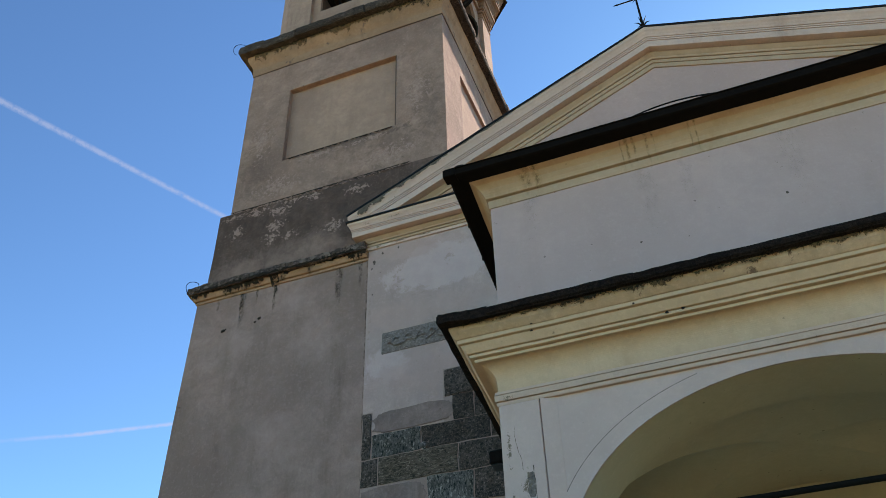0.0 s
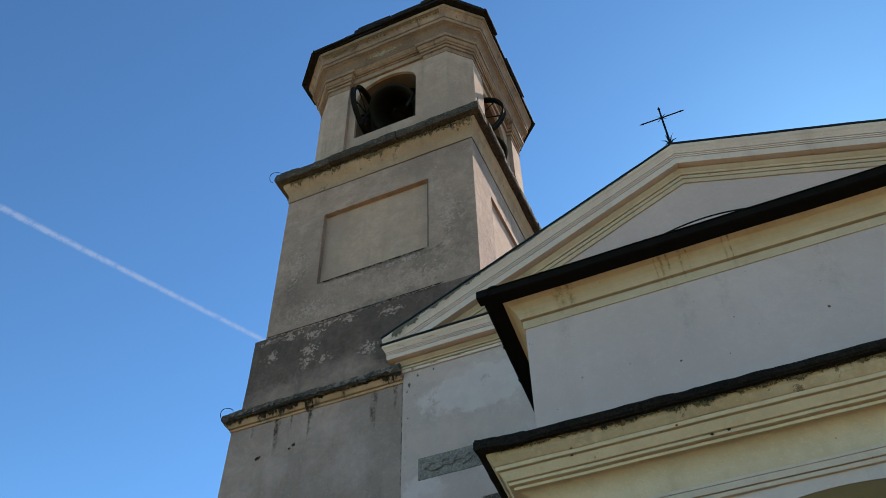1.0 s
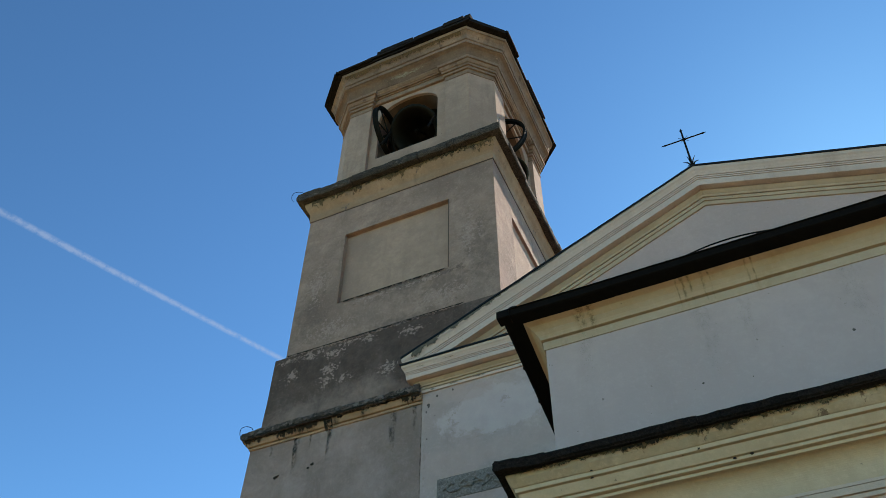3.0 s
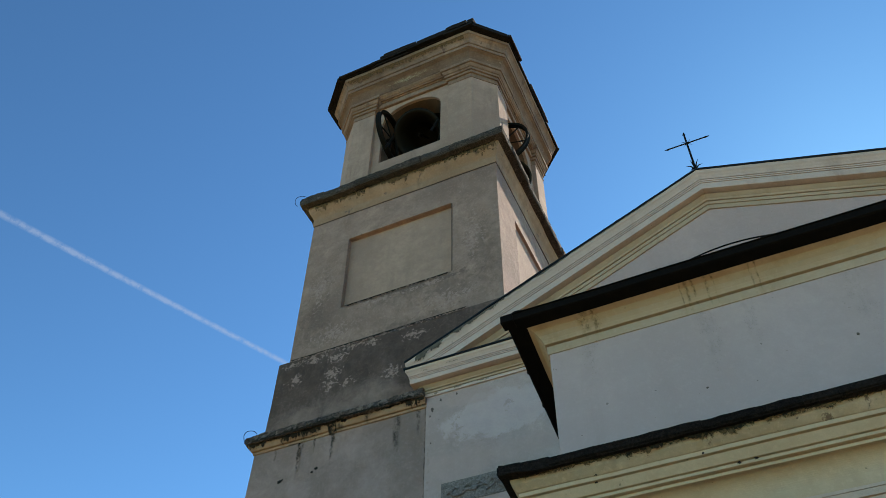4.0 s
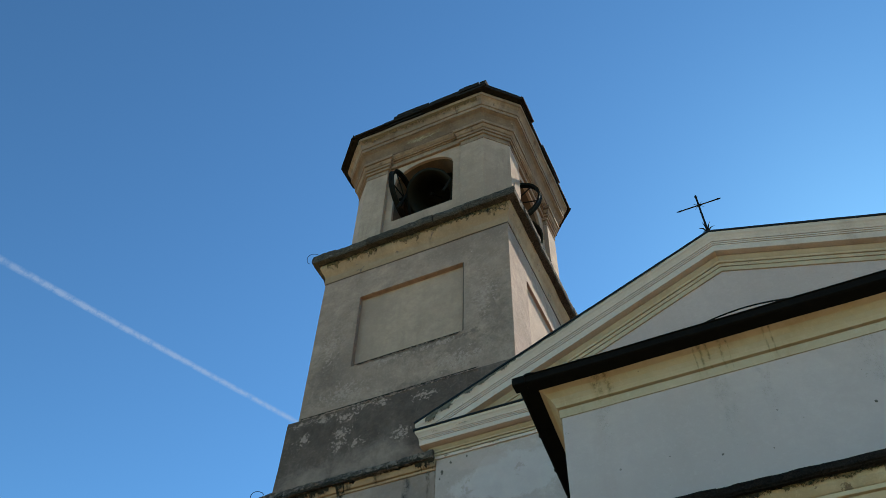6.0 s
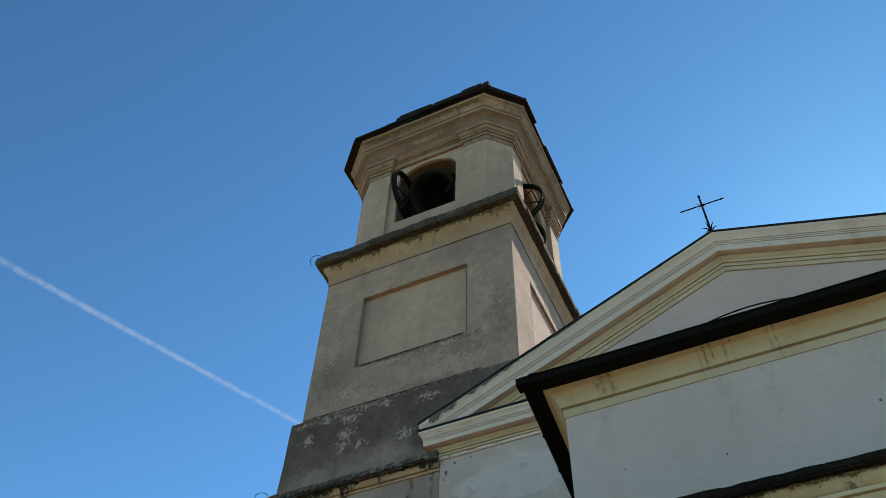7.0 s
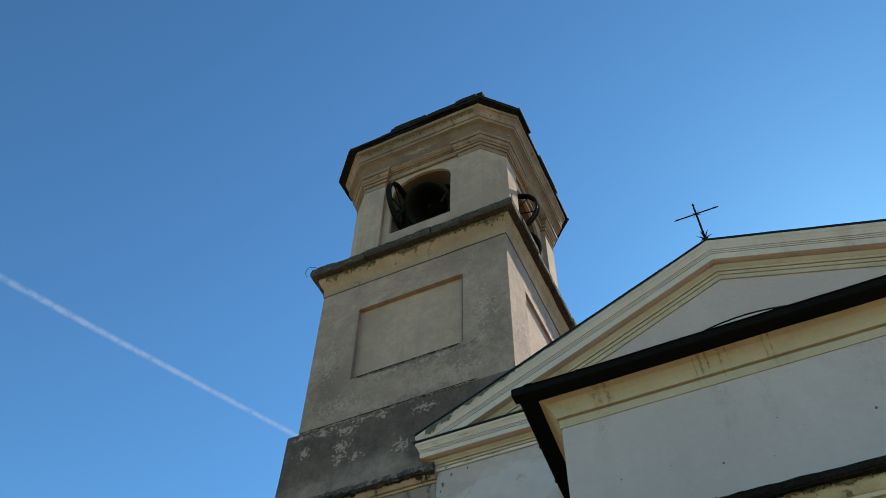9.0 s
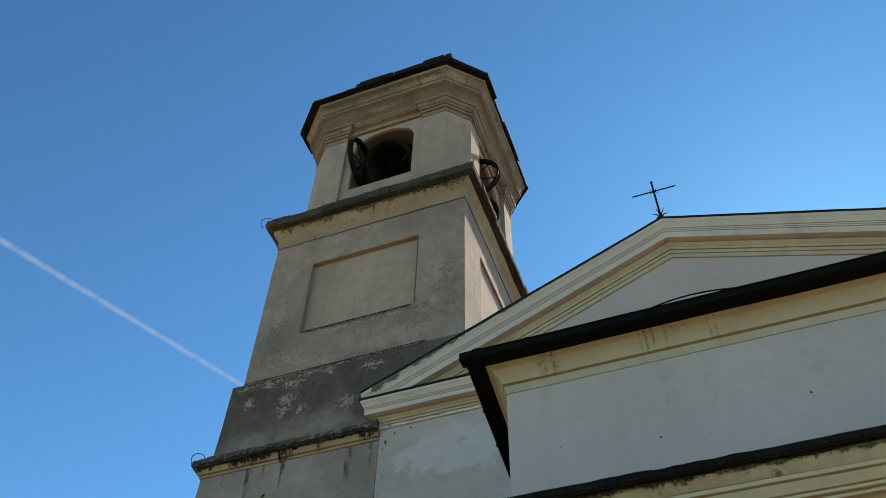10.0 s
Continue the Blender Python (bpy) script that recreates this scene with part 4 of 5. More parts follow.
copy_thing(bell, Matrix.Translation((TX - BH + 0.45, TY + 0.0, EYE + 17.0)) @ Matrix.Rotation(-math.pi / 2, 4, "Z"))

# ---- church front with pediment ----
FY, FX0, FX1, APX = 9.78, -4.87, 6.30, 0.10
church = thing("church", (APX, FY, 0), "white plastered church front with a moulded pediment and bared stone", "church")
PITCH = 0.4405
TIPX, TIPZ = FX0 - 0.273, 9.075


def rake(x):
    """Top of the raking cornice over x."""
    return TIPZ + PITCH * (x - TIPX) if x < APX else TIPZ + PITCH * (APX - TIPX) - 0.357 * (x - APX)


fb = bmesh.new()
front = []
for y in (FY, FY + 0.19):
    front.append([fb.verts.new((x, y, z + EYE)) for x, z in ((FX0, -EYE), (FX1, -EYE), (FX1, 8.9), (FX0, 8.9))])
for r in front:
    fb.faces.new(r)
for i in range(4):
    fb.faces.new((front[0][i], front[0][(i + 1) % 4], front[1][(i + 1) % 4], front[1][i]))
part("front_wall", fb, M_FACADE, church, "patched white plaster wall")
tb = bmesh.new()
tri = []
for y in (FY, FY + 0.19):
    tri.append([tb.verts.new((x, y, z + EYE)) for x, z in ((FX0, 8.9), (FX1, 8.9), (FX1, rake(FX1) - 0.1), (APX, rake(APX) - 0.1), (FX0, rake(FX0) - 0.1))])
for r in tri:
    tb.faces.new(r)
for i in range(5):
    tb.faces.new((tri[0][i], tri[0][(i + 1) % 5], tri[1][(i + 1) % 5], tri[1][i]))
part("tympanum", tb, M_TYMPANUM, church, "smooth grey-white tympanum")

# mouldings, from the wall outwards: architrave, bed mould, corona, cymatium
def cornice(z0, tall):
    prof = [(0.025, 0.0), (0.025, 0.12), (0.012, 0.124), (0.012, 0.135), (0.035, 0.138), (0.04, 0.22), (0.024, 0.224), (0.024, 0.235), (0.055, 0.238), (0.06, 0.29), (0.085, 0.335), (0.11, 0.385), (0.085, 0.39), (0.085, 0.41),
            (0.205, 0.425), (0.208, 0.605), (0.194, 0.608), (0.194, 0.620), (0.214, 0.623), (0.214, 0.66), (0.201, 0.662), (0.201, 0.673), (0.219, 0.676), (0.220, 0.715), (0.207, 0.717), (0.207, 0.728),
            (0.226, 0.731), (0.232, 0.79), (0.250, 0.87), (0.266, 0.91), (0.268, 0.92), (0.270, 1.0)]
    return [(o, z0 + f * tall) for o, f in prof]


hp = cornice(8.47, 0.455)
fascia, lower, upper = hp[:4], hp[4:14], hp[14:]
run = [(FX0, FY + 0.19), (FX0, FY), (FX1, FY), (FX1, FY + 0.19)]
part("lower_fascia", sweep(run, [(-0.01, fascia[0][1]), *fascia, (-0.01, fascia[-1][1])], step=0.3, amp=0.006), M_CORNICE, church, "peeling white fascia")
part("bed_moulding", sweep(run, [(-0.01, lower[0][1] + 0.001), *lower, (-0.01, lower[-1][1])], step=0.3, amp=0.006), M_CORNICE_LOW, church, "yellowed bed moulding")
part("horizontal_cornice", sweep(run, [(-0.01, upper[0][1] + 0.001), *[(o, z + 0.001) for o, z in upper], (-0.01, upper[-1][1])], step=0.3, amp=0.006), M_CORNICE, church, "cream cornice with peeling paint")
part("cornice_flashing", sweep(run, [(0.0, 8.927), (0.290, 8.927), (0.292, 8.957), (0.0, 8.965)], step=0.5, amp=0.004), M_FLASH, church, "dark metal edge strip")


def raking(profile, x_from, x_to, amp=0.005):
    """A moulding under the gable slope; profile heights count down from the slope."""
    bm = bmesh.new()
    rings = []
    n = 18
    for i in range(n + 1):
        ring = []
        for o, dz in profile:
            xa = x_from - o if x_from < x_to else x_from + o
            x = xa + (x_to - xa) * i / n
            v = Vector((x, FY - o, EYE + rake(x) + dz))
            ring.append(v + noise.noise_vector(v * 1.7) * (amp if 0 < i < n else 0))
        rings.append(ring)
    return lofted(bm, rings)


RT = 0.715
rp = [(o, z - RT) for o, z in cornice(0, RT)]
for x_from in (FX0, FX1):
    lo, hi = rp[:14], rp[14:]
    part("raking_bed_moulding", raking([(-0.01, lo[0][1]), *lo, (-0.01, lo[-1][1])], x_from, APX), M_CORNICE_LOW, church)
    part("raking_cornice", raking([(-0.01, hi[0][1] + 0.001), *hi, (-0.01, hi[-1][1])], x_from, APX), M_CORNICE, church, "cream raking cornice with peeling paint")
    part("raking_flashing", raking([(-0.05, 0.004), (0.283, 0.004), (0.285, 0.04), (-0.05, 0.045)], x_from, APX, 0.008), M_FLASH, church, "dark metal edge strip")
    # roof slope behind the gable
    sb = bmesh.new()
    lim = -3.50 if x_from < 0 else FX1 + 0.3
    lofted(sb, [[Vector((x, y, EYE + rake(x) + dz)) for x, dz in ((lim, -0.02), (APX, -0.02), (APX, -0.12), (lim, -0.12))] for y in (FY + 0.06, 26.0)])
    part("nave_roof", sb, M_ROOF, church, "grey stone-slab roof slope")
part("side_wall", box(FX1 - 0.5, FX1 - 0.003, FY + 0.19, 26.0, -EYE, 8.9), M_FACADE, church)
part("side_wall", box(-3.3, -2.8, 14.6, 26.0, -EYE, 9.4), M_FACADE, church)
part("rear_wall", box(-3.3, FX1, 25.5, 25.99, -EYE, 9.2), M_FACADE, church)

# bared stone courses in the wall: x from, x to, z from, z to, material, proud
BLOCKS = ((-3.635, -2.9, 5.60, 6.0, M_BLOCK), (-2.88, -2.2, 5.60, 6.0, M_BLOCK),
          (-4.86, -4.74, 4.90, 5.56, M_BLOCK), (-3.52, -3.24, 5.23, 5.585, M_BLOCK), (-3.215, -2.3, 5.23, 5.585, M_BLOCK),
          (-4.70, -4.01, 4.90, 5.22, M_BLOCK_GREEN), (-3.98, -3.03, 4.90, 5.215, M_BLOCK), (-3.0, -2.2, 4.90, 5.215, M_BLOCK),
          (-4.86, -4.63, 4.51, 4.875, M_BLOCK), (-4.60, -3.49, 4.51, 4.88, M_BLOCK_BROWN), (-3.46, -2.2, 4.51, 4.875, M_BLOCK),
          (-3.90, -3.295, 4.08, 4.49, M_BLOCK_GREEN), (-3.265, -2.4, 4.08, 4.49, M_BLOCK))
for x0, x1, z0, z1, m in BLOCKS:
    bm = box(x0 - 0.006, x1 + 0.006, FY - 0.018, FY + 0.1, z0 - 0.003, z1 + 0.003, 0.014, 9, 0.006)
    part("stone_block", bm, m, church)
mb = bmesh.new()
for x0, x1, z0, z1 in ((-4.868, -2.2, 4.04, 5.23), (-3.66, -2.2, 5.23, 6.02), (-4.868, -4.72, 5.2, 5.585)):
    add(mb, box(x0, x1, FY - 0.004, FY + 0.05, z0, z1, 0.0, 0))
part("mortar", mb, M_MORTAR, church)
part("render_patch", ragged(-4.11, 5.405, 1.16, 0.31, FY - 0.006, 1.0, 0.015), M_CEMENT, church, "rough grey cement patch")
part("render_patch", ragged(-4.40, 4.28, 0.92, 0.40, FY - 0.006, 3.0), M_CEMENT, church, "rough grey cement patch")
part("wedge_stone", blob(-3.955, FY - 0.012, 4.945, 0.055, 0.03, 0.05, 2.0), M_BLOCK_GREEN, church)
# carved stone with a scroll in relief
carved = part("carved_stone", box(-4.60, -3.05, FY - 0.014, FY + 0.08, 6.49, 6.85, 0.006, 3, 0.01), M_CARVED, church, "grey stone carved with a scroll")
scroll = bmesh.new()
prev = None
pts = []
for i in range(90):
    a = i / 89
    x = -4.50 + 1.35 * a
    pts.append((x + 0.055 * math.sin(a * 48), FY - 0.022, EYE + 6.64 + 0.075 * math.sin(a * 36) * (0.6 + 0.4 * math.cos(a * 11))))
add(scroll, rod(pts, 0.017, 6))
for i in range(7):
    x = -4.42 + i * 0.19
    add(scroll, rod([(x, FY - 0.015, EYE + 6.70), (x + 0.05, FY - 0.025, EYE + 6.735), (x + 0.09, FY - 0.015, EYE + 6.70)], 0.02, 6))
part("scroll", scroll, M_CARVED, carved)

for x, z, s in ((-4.76, 8.22, 0.045), (-4.80, 8.10, 0.02), (-4.62, 8.36, 0.03), (-4.35, 8.40, 0.025), (-4.78, 7.6, 0.02)):
    part("chip", blob(x, FY + 0.002, z, s * 0.6, 0.006, s, x + z), M_PEEL, church)
# bared render where the paint has come off the raking edge
def rake_skin(x, d, lift=0.003):
    o = 0.272 if d < 0.05 else 0.272 - (d - 0.05) * 0.30
    return Vector((x, FY - o - lift, EYE + rake(x) - 0.004 - d))


for x0, x1, h in ((TIPX + 0.25, -4.1, 0.17), (-4.55, -3.3, 0.13), (-3.7, -2.2, 0.06), (-2.8, -0.6, 0.035)):
    sheet("bared_patch", church, M_BARED, x0, x1, lambda x, d: rake_skin(x, d, 0.006 + 0.001 * x1), h, "grey ragged strip of bared render", 24, 6)
sheet("bared_patch", church, M_BARED, TIPX + 0.20, TIPX + 0.42, lambda x, d: rake_skin(x - 0.45 * d, d, 0.009), 0.34, "grey patch of bared render", 8, 8)
# chips along the lower fascia
spots("chipped_paint", church, M_CHIP, ((-4.70, 8.50, 0.45, 0.12), (-4.35, 8.51, 0.6, 0.12), (-3.9, 8.51, 0.7, 0.10)), FY - 0.030, "dark chips in the paint")
spots("chipped_paint", church, M_CHIP, ((-4.80, 8.83, 0.5, 0.10), (-4.3, 8.84, 0.8, 0.08)), FY - 0.262, "dark chips in the paint")
# ---- iron cross on the gable ----
cross = thing("gable_cross", (APX, FY - 0.25, EYE + rake(APX) + 0.04), "thin dark wrought-iron cross with pointed ends on the gable", "cross")
kx, ky, kz = cross.location
part("upright", rod([(kx, ky, kz - 0.02), (kx, ky, kz + 0.3), (kx, ky, kz + 1.0), (kx, ky, kz + 1.07)], [0.021, 0.018, 0.016, 0.002], 6), M_IRON, cross)
part("crossbar", rod([(kx - 0.39, ky, kz + 0.745), (kx - 0.33, ky, kz + 0.745), (kx + 0.33, ky, kz + 0.745), (kx + 0.39, ky, kz + 0.745)], [0.002, 0.013, 0.013, 0.002], 6), M_IRON, cross)
for dx, dz in ((-0.33, 0.745), (0.33, 0.745), (0, 1.0)):
    t = []
    for s in (-1, 1):
        if dz == 1.0:
            t.append([(kx, ky, kz + dz + 0.05), (kx + s * 0.022, ky, kz + dz - 0.01)])
        else:
            q = 1 if dx > 0 else -1
            t.append([(kx + dx + q * 0.05, ky, kz + dz), (kx + dx - q * 0.015, ky, kz + dz + s * 0.018)])
    bm = bmesh.new()
    for seg in t:
        add(bm, rod(seg, 0.006, 5))
    part("spear_tip", bm, M_IRON, cross)
rays = bmesh.new()
for k in range(4):
    a = math.pi / 4 + k * math.pi / 2
    add(rays, rod([(kx, ky, kz + 0.745), (kx + 0.11 * math.cos(a), ky, kz + 0.745 + 0.11 * math.sin(a))], [0.008, 0.002], 5))
part("rays", rays, M_IRON, cross)
for k in range(6):
    a = k * math.tau / 6 + 0.2
    part("base_leaf", rod([(kx, ky, kz), (kx + 0.06 * math.cos(a), ky + 0.06 * math.sin(a), kz + 0.10), (kx + 0.13 * math.cos(a), ky + 0.13 * math.sin(a), kz + 0.13)],
         [0.014, 0.011, 0.002], 5), M_IRON, cross)

# ---- porch ----
PY, PX0, PX1 = 6.80, -1.98, 2.94
SK = 0.085
porch = thing("entrance_porch", (0.48, 8.2, 0), "cream-painted entrance porch with a wide arch, attic and black gutter", "porch")
MID, HALF, SPR, CRN = 0.476, 1.97, 2.16, 3.527
part("front_arch", arch_wall((PX0, PY), (1, 0), (0, 1), PX1 - PX0, -EYE, 4.40, MID - PX0, HALF, -EYE, SPR, CRN, 0.68, 48), M_PORCH_WALL, porch, "off-white painted arch wall")
ab = bmesh.new()
ringset = []
for i in range(49):
    a = math.pi * i / 48
    ring = []
    for o, y in ((0.0, 0.03), (0.0, -0.006), (0.145, -0.006), (0.145, 0.03)):
        ring.append(Vector((MID - (HALF + o) * math.cos(a), PY + y, EYE + min(3.655, SPR + (CRN - SPR + o) * math.sin(a)))))
    ringset.append(ring)
lofted(ab, ringset)
part("archivolt", ab, M_PORCH_WALL, porch, "flat raised arch band")
lb = bmesh.new()
lofted(lb, [[Vector((MID - (HALF + o) * math.cos(a), PY + y, EYE + SPR + (CRN - SPR + o) * math.sin(a))) for o, y in ((0.1455, 0.01), (0.1455, -0.004), (0.152, -0.004), (0.152, 0.01))]
            for a in [math.pi * (0.02 + 0.37 * i / 30) for i in range(31)]])
part("archivolt_edge", lb, M_CARVED, porch, "thin grey incised arch line")
sl, sr = (PX0 - SK * 2.98, 9.78), (PX1 + SK * 2.98, 9.78)
for (ax, ay), (bx, by) in (((sl[0], 9.765), (PX0 - SK * 0.68, PY + 0.68)), ((PX1 + SK * 0.68, PY + 0.68), (sr[0], 9.765))):
    d = Vector((bx - ax, by - ay, 0))
    ln = d.length
    d.normalize()
    part("side_arch", arch_wall((ax, ay), (d.x, d.y), (-d.y, d.x), ln, -EYE, 4.40, ln / 2, 0.85, -EYE, 2.3, 3.2, 0.45, 24), M_PORCH_WALL, porch)
for x0, x1 in ((PX0 - 0.022, -1.625), (2.585, PX1 + 0.022)):
    part("pilaster", box(x0, x1, PY - 0.03, PY + 0.3, -EYE, 3.66, 0.004, 3, 0.008), M_PORCH_WALL, porch, "flaking off-white pilaster strip")
outer = [sl, (PX0, PY), (PX1, PY), sr]
part("architrave", sweep(outer, [(-0.02, 3.635), (0.035, 3.636), (0.04, 3.668), (0.026, 3.669), (0.026, 3.677), (0.05, 3.679), (0.054, 3.735), (0.04, 3.736), (0.04, 3.743), (0.05, 3.745), (0.045, 3.775), (-0.02, 3.776)], step=0.3, amp=0.004),
     M_ARCHITRAVE, porch, "off-white architrave moulding")
part("frieze", sweep(outer, [(-0.02, 3.772), (0.02, 3.772), *[(0.021 + 0.135 * (1 - math.cos(q * math.pi / 28)), 3.87 + 0.170 * math.sin(q * math.pi / 28)) for q in range(15)], (-0.02, 4.04)], step=0.3, amp=0.004), M_PORCH, porch)
part("cornice", sweep(outer, [(-0.02, 4.041), (0.185, 4.045), (0.19, 4.070), (0.178, 4.071), (0.178, 4.078), (0.225, 4.080), (0.23, 4.105), (0.216, 4.106), (0.216, 4.112), (0.245, 4.116), (0.28, 4.165), (0.295, 4.188), (0.28, 4.189), (0.28, 4.196), (0.318, 4.199),
     (0.322, 4.235), (-0.02, 4.235)], step=0.25, amp=0.006), M_PORCH, porch, "cream stepped cornice")
part("cornice_edge", sweep(outer, [(-0.02, 4.236), (0.326, 4.236), (0.335, 4.242), (0.35, 4.262), (0.375, 4.30), (0.385, 4.335), (0.388, 4.36), (-0.02, 4.36)], step=0.12, amp=0.012),
     M_WORN, porch, "crumbling dirty upper edge of the cornice")
ledge([sl, (PX0, PY), (PX1, PY), sr], -0.02, 0.465, 4.345, 4.445, "ledge_stone", M_LEDGE, porch, 12, 1.9, 0.001, 0.010, 0.004)
# attic storey
AX0, AX1 = -1.945, 2.905
part("attic_wall", box(AX0, AX1, PY, PY + 0.35, 4.40, 6.05, 0.0, 0, 0.01), M_ATTIC, porch, "grey-white attic wall with faint run marks")
for x0, x1, s in ((AX0, AX0 + 0.35, -1), (AX1 - 0.35, AX1, 1)):
    bm = bmesh.new()
    lofted(bm, [[Vector((x + s * SK * (y - PY), y, z + EYE)) for x, z in ((x0, 4.40), (x1, 4.40), (x1, 6.05), (x0, 6.05))] for y in (PY + 0.352, 9.775)])
    part("attic_side_wall", bm, M_ATTIC, porch)
al_, ar_ = (AX0 - SK * 2.98, 9.78), (AX1 + SK * 2.98, 9.78)
aouter = [al_, (AX0, PY), (AX1, PY), ar_]
part("cove", sweep(aouter, [(-0.05, 6.0), (0.012, 6.0), (0.016, 6.10), (-0.004, 6.105), (-0.004, 6.118), (0.036, 6.122), (0.040, 6.14), (0.052, 6.17), (0.08, 6.215), (0.125, 6.265), (0.18, 6.30), (0.20, 6.345), (-0.05, 6.345)],
     step=0.3, amp=0.004), M_COVE, porch, "cream cove with rusty run stains")
gut = part("gutter", sweep(aouter, [(0.165, 6.300), (0.355, 6.278), (0.372, 6.287), (0.376, 6.360), (0.39, 6.363), (0.39, 6.372), (0.365, 6.372), (0.35, 6.312), (0.165, 6.332)], step=0.6, amp=0.006),
     M_GUTTER, porch, "black metal box gutter")
rfb = bmesh.new()
top = [[Vector((x, y, z + EYE)) for x, y, z in ((AX0 - 0.05, PY - 0.05, z0), (AX1 + 0.05, PY - 0.05, z0), (ar_[0] + 0.05, 9.77, z0), (al_[0] - 0.05, 9.77, z0))] for z0 in (6.30, 6.345)]
top.append([Vector((x, y, z + EYE)) for x, y, z in ((0.0, 9.0, 7.1), (1.0, 9.0, 7.1), (1.0, 9.77, 7.15), (0.0, 9.77, 7.15))])
lofted(rfb, top)
part("porch_roof", rfb, M_ROOF, porch, "low grey stone roof")
bow = bmesh.new()
br = []
for i in range(25):
    a = i / 24
    x = -0.36 + 1.02 * a
    zz = 6.366 + 0.075 * math.sin(math.pi * a) ** 0.9
    br.append([Vector((x, PY - 0.36 + dy, EYE + zz + dz)) for dy, dz in ((0, 0), (0.010, 0.002), (0.010, 0.017), (0, 0.015))])
lofted(bow, br)
part("lifted_strip", bow, M_GUTTER, gut, "bowed black metal strip lifting off the gutter")
part("gutter_corner", box(AX0 - 0.392, AX0 - 0.25, PY - 0.392, PY - 0.25, 6.272, 6.374, 0.002, 3, 0.006), M_GUTTER, gut, "black metal corner joint")
part("knob", blob(AX0 - 0.20, PY - 0.36, 6.385, 0.07, 0.03, 0.022, 1.0), M_GUTTER, gut)
for y in (7.35, 8.0):
    part("bolt", box(AX0 - 0.40 - SK * (y - PY), AX0 - 0.36 - SK * (y - PY), y, y + 0.04, 6.32, 6.36, 0.0, 0, 0.008), M_GUTTER, gut)
for x in (-1.62, -0.62, -0.5, 0.42):
    part("gutter_clip", box(x, x + 0.05, PY - 0.385, PY - 0.33, 6.367, 6.389, 0.0, 0, 0.008), M_GUTTER, gut)
# vault over the porch
VX, VY, VA, VB, VS, VH = 0.45, 8.627, 2.02, 1.15, 2.16, 1.46
vb = bmesh.new()
corner = {}
N = 56


def vault_at(web, i, j):
    if (web, i, j) not in corner:
        u, v = 2 * i / N - 1, 2 * j / N - 1
        w = u if web else v
        z = VS + VH * math.sqrt(max(0.0, 1 - w * w * 0.97))
        corner[web, i, j] = vb.verts.new((VX + VA * u, VY + VB * v, EYE + z))
    return corner[web, i, j]


for i in range(N):
    for j in range(N):
        main = (i - N / 2 + 0.5) * (j - N / 2 + 0.5) > 0
        tris = (((i, j), (i + 1, j), (i + 1, j + 1)), ((i, j), (i + 1, j + 1), (i, j + 1))) if main else (((i, j), (i + 1, j), (i, j + 1)), ((i + 1, j), (i + 1, j + 1), (i, j + 1)))
        for t3 in tris:
            cu = sum(2 * a / N - 1 for a, b in t3)
            cv = sum(2 * b / N - 1 for a, b in t3)
            vb.faces.new([vault_at(abs(cu) < abs(cv), a, b) for a, b in t3])
part("vault", vb, M_VAULT, porch, "olive-cream painted groin vault", smooth=True)
part("porch_ceiling_slab", box(PX0 - 0.2, PX1 + 0.2, PY + 0.69, 9.77, 4.2, 4.39), M_PORCH_WALL, porch)
# painted soffit of the front arch and the rear lunette, in the vault's colour
sof = bmesh.new()
lofted(sof, [[Vector((MID - (HALF - 0.004) * math.cos(math.pi * i / 48), y, EYE + SPR + (CRN - SPR - 0.004) * math.sin(math.pi * i / 48))) for i in range(49)] for y in (PY + 0.004, PY + 0.684)], False, False)
part("arch_soffit", sof, M_VAULT, porch, "olive-cream painted arch soffit", smooth=True)
part("rear_lunette", box(VX - 2.3, VX + 2.3, FY - 0.012, FY + 0.02, -EYE, 4.15), M_VAULT, porch)
part("tie_rod", rod([(PX0 + 0.3, PY + 0.34, EYE + 2.58), (PX1 - 0.3, PY + 0.34, EYE + 2.58)], 0.026, 10), M_IRON, porch, "black iron tie rod across the arch")

# rusty runs on the cove, damp on the attic wall
for x, w in ((-0.46, 0.018), (-0.40, 0.035), (-0.33, 0.03), (-0.20, 0.03), (-0.13, 0.022), (0.24, 0.022), (0.30, 0.02), (-1.5, 0.10), (-1.38, 0.08)):
    run_stain(porch, M_RUST, x, w * 1.5, [(PY - o - 0.004, z) for o, z in ((0.185, 6.29), (0.13, 6.262), (0.085, 6.21), (0.055, 6.155), (0.04, 6.11), (0.022, 6.07), (0.019, 6.01))])
for x, w, h in ((-0.3, 0.25, 0.9), (0.1, 0.2, 0.7), (1.1, 0.3, 1.0), (-1.5, 0.2, 0.6)):
    run_stain(porch, M_DAMP, x, w, [(PY - 0.003, 5.995 - h * i / 5) for i in range(6)])
PILY = PY - 0.031
crack("crack", porch, M_PEEL, [(-1.872, PILY, 3.41), (-1.873, PILY, 3.254), (-1.835, PILY, 3.133), (-1.824, PILY, 3.0)], 0.004, 1.0)
crack("crack", porch, M_PEEL, [(-1.735, PILY, 3.03), (-1.721, PILY, 2.907), (-1.72, PILY, 2.74), (-1.70, PILY, 2.5)], 0.006, 4.0)
part("bared_patch", ragged(-1.758, 2.86, 0.06, 0.22, PILY + 0.002, 5.0, 0.0, 0.003, 30), M_CARVED, porch, "grey patch of bared render")
spots("chipped_paint", porch, M_CHIP, ((-1.87, 3.45, 0.16, 0.26), (-1.93, 3.2, 0.12, 0.9), (-1.80, 2.85, 0.3, 0.7), (-1.93, 2.7, 0.12, 0.7)), PILY - 0.001, "small chips in the paint")
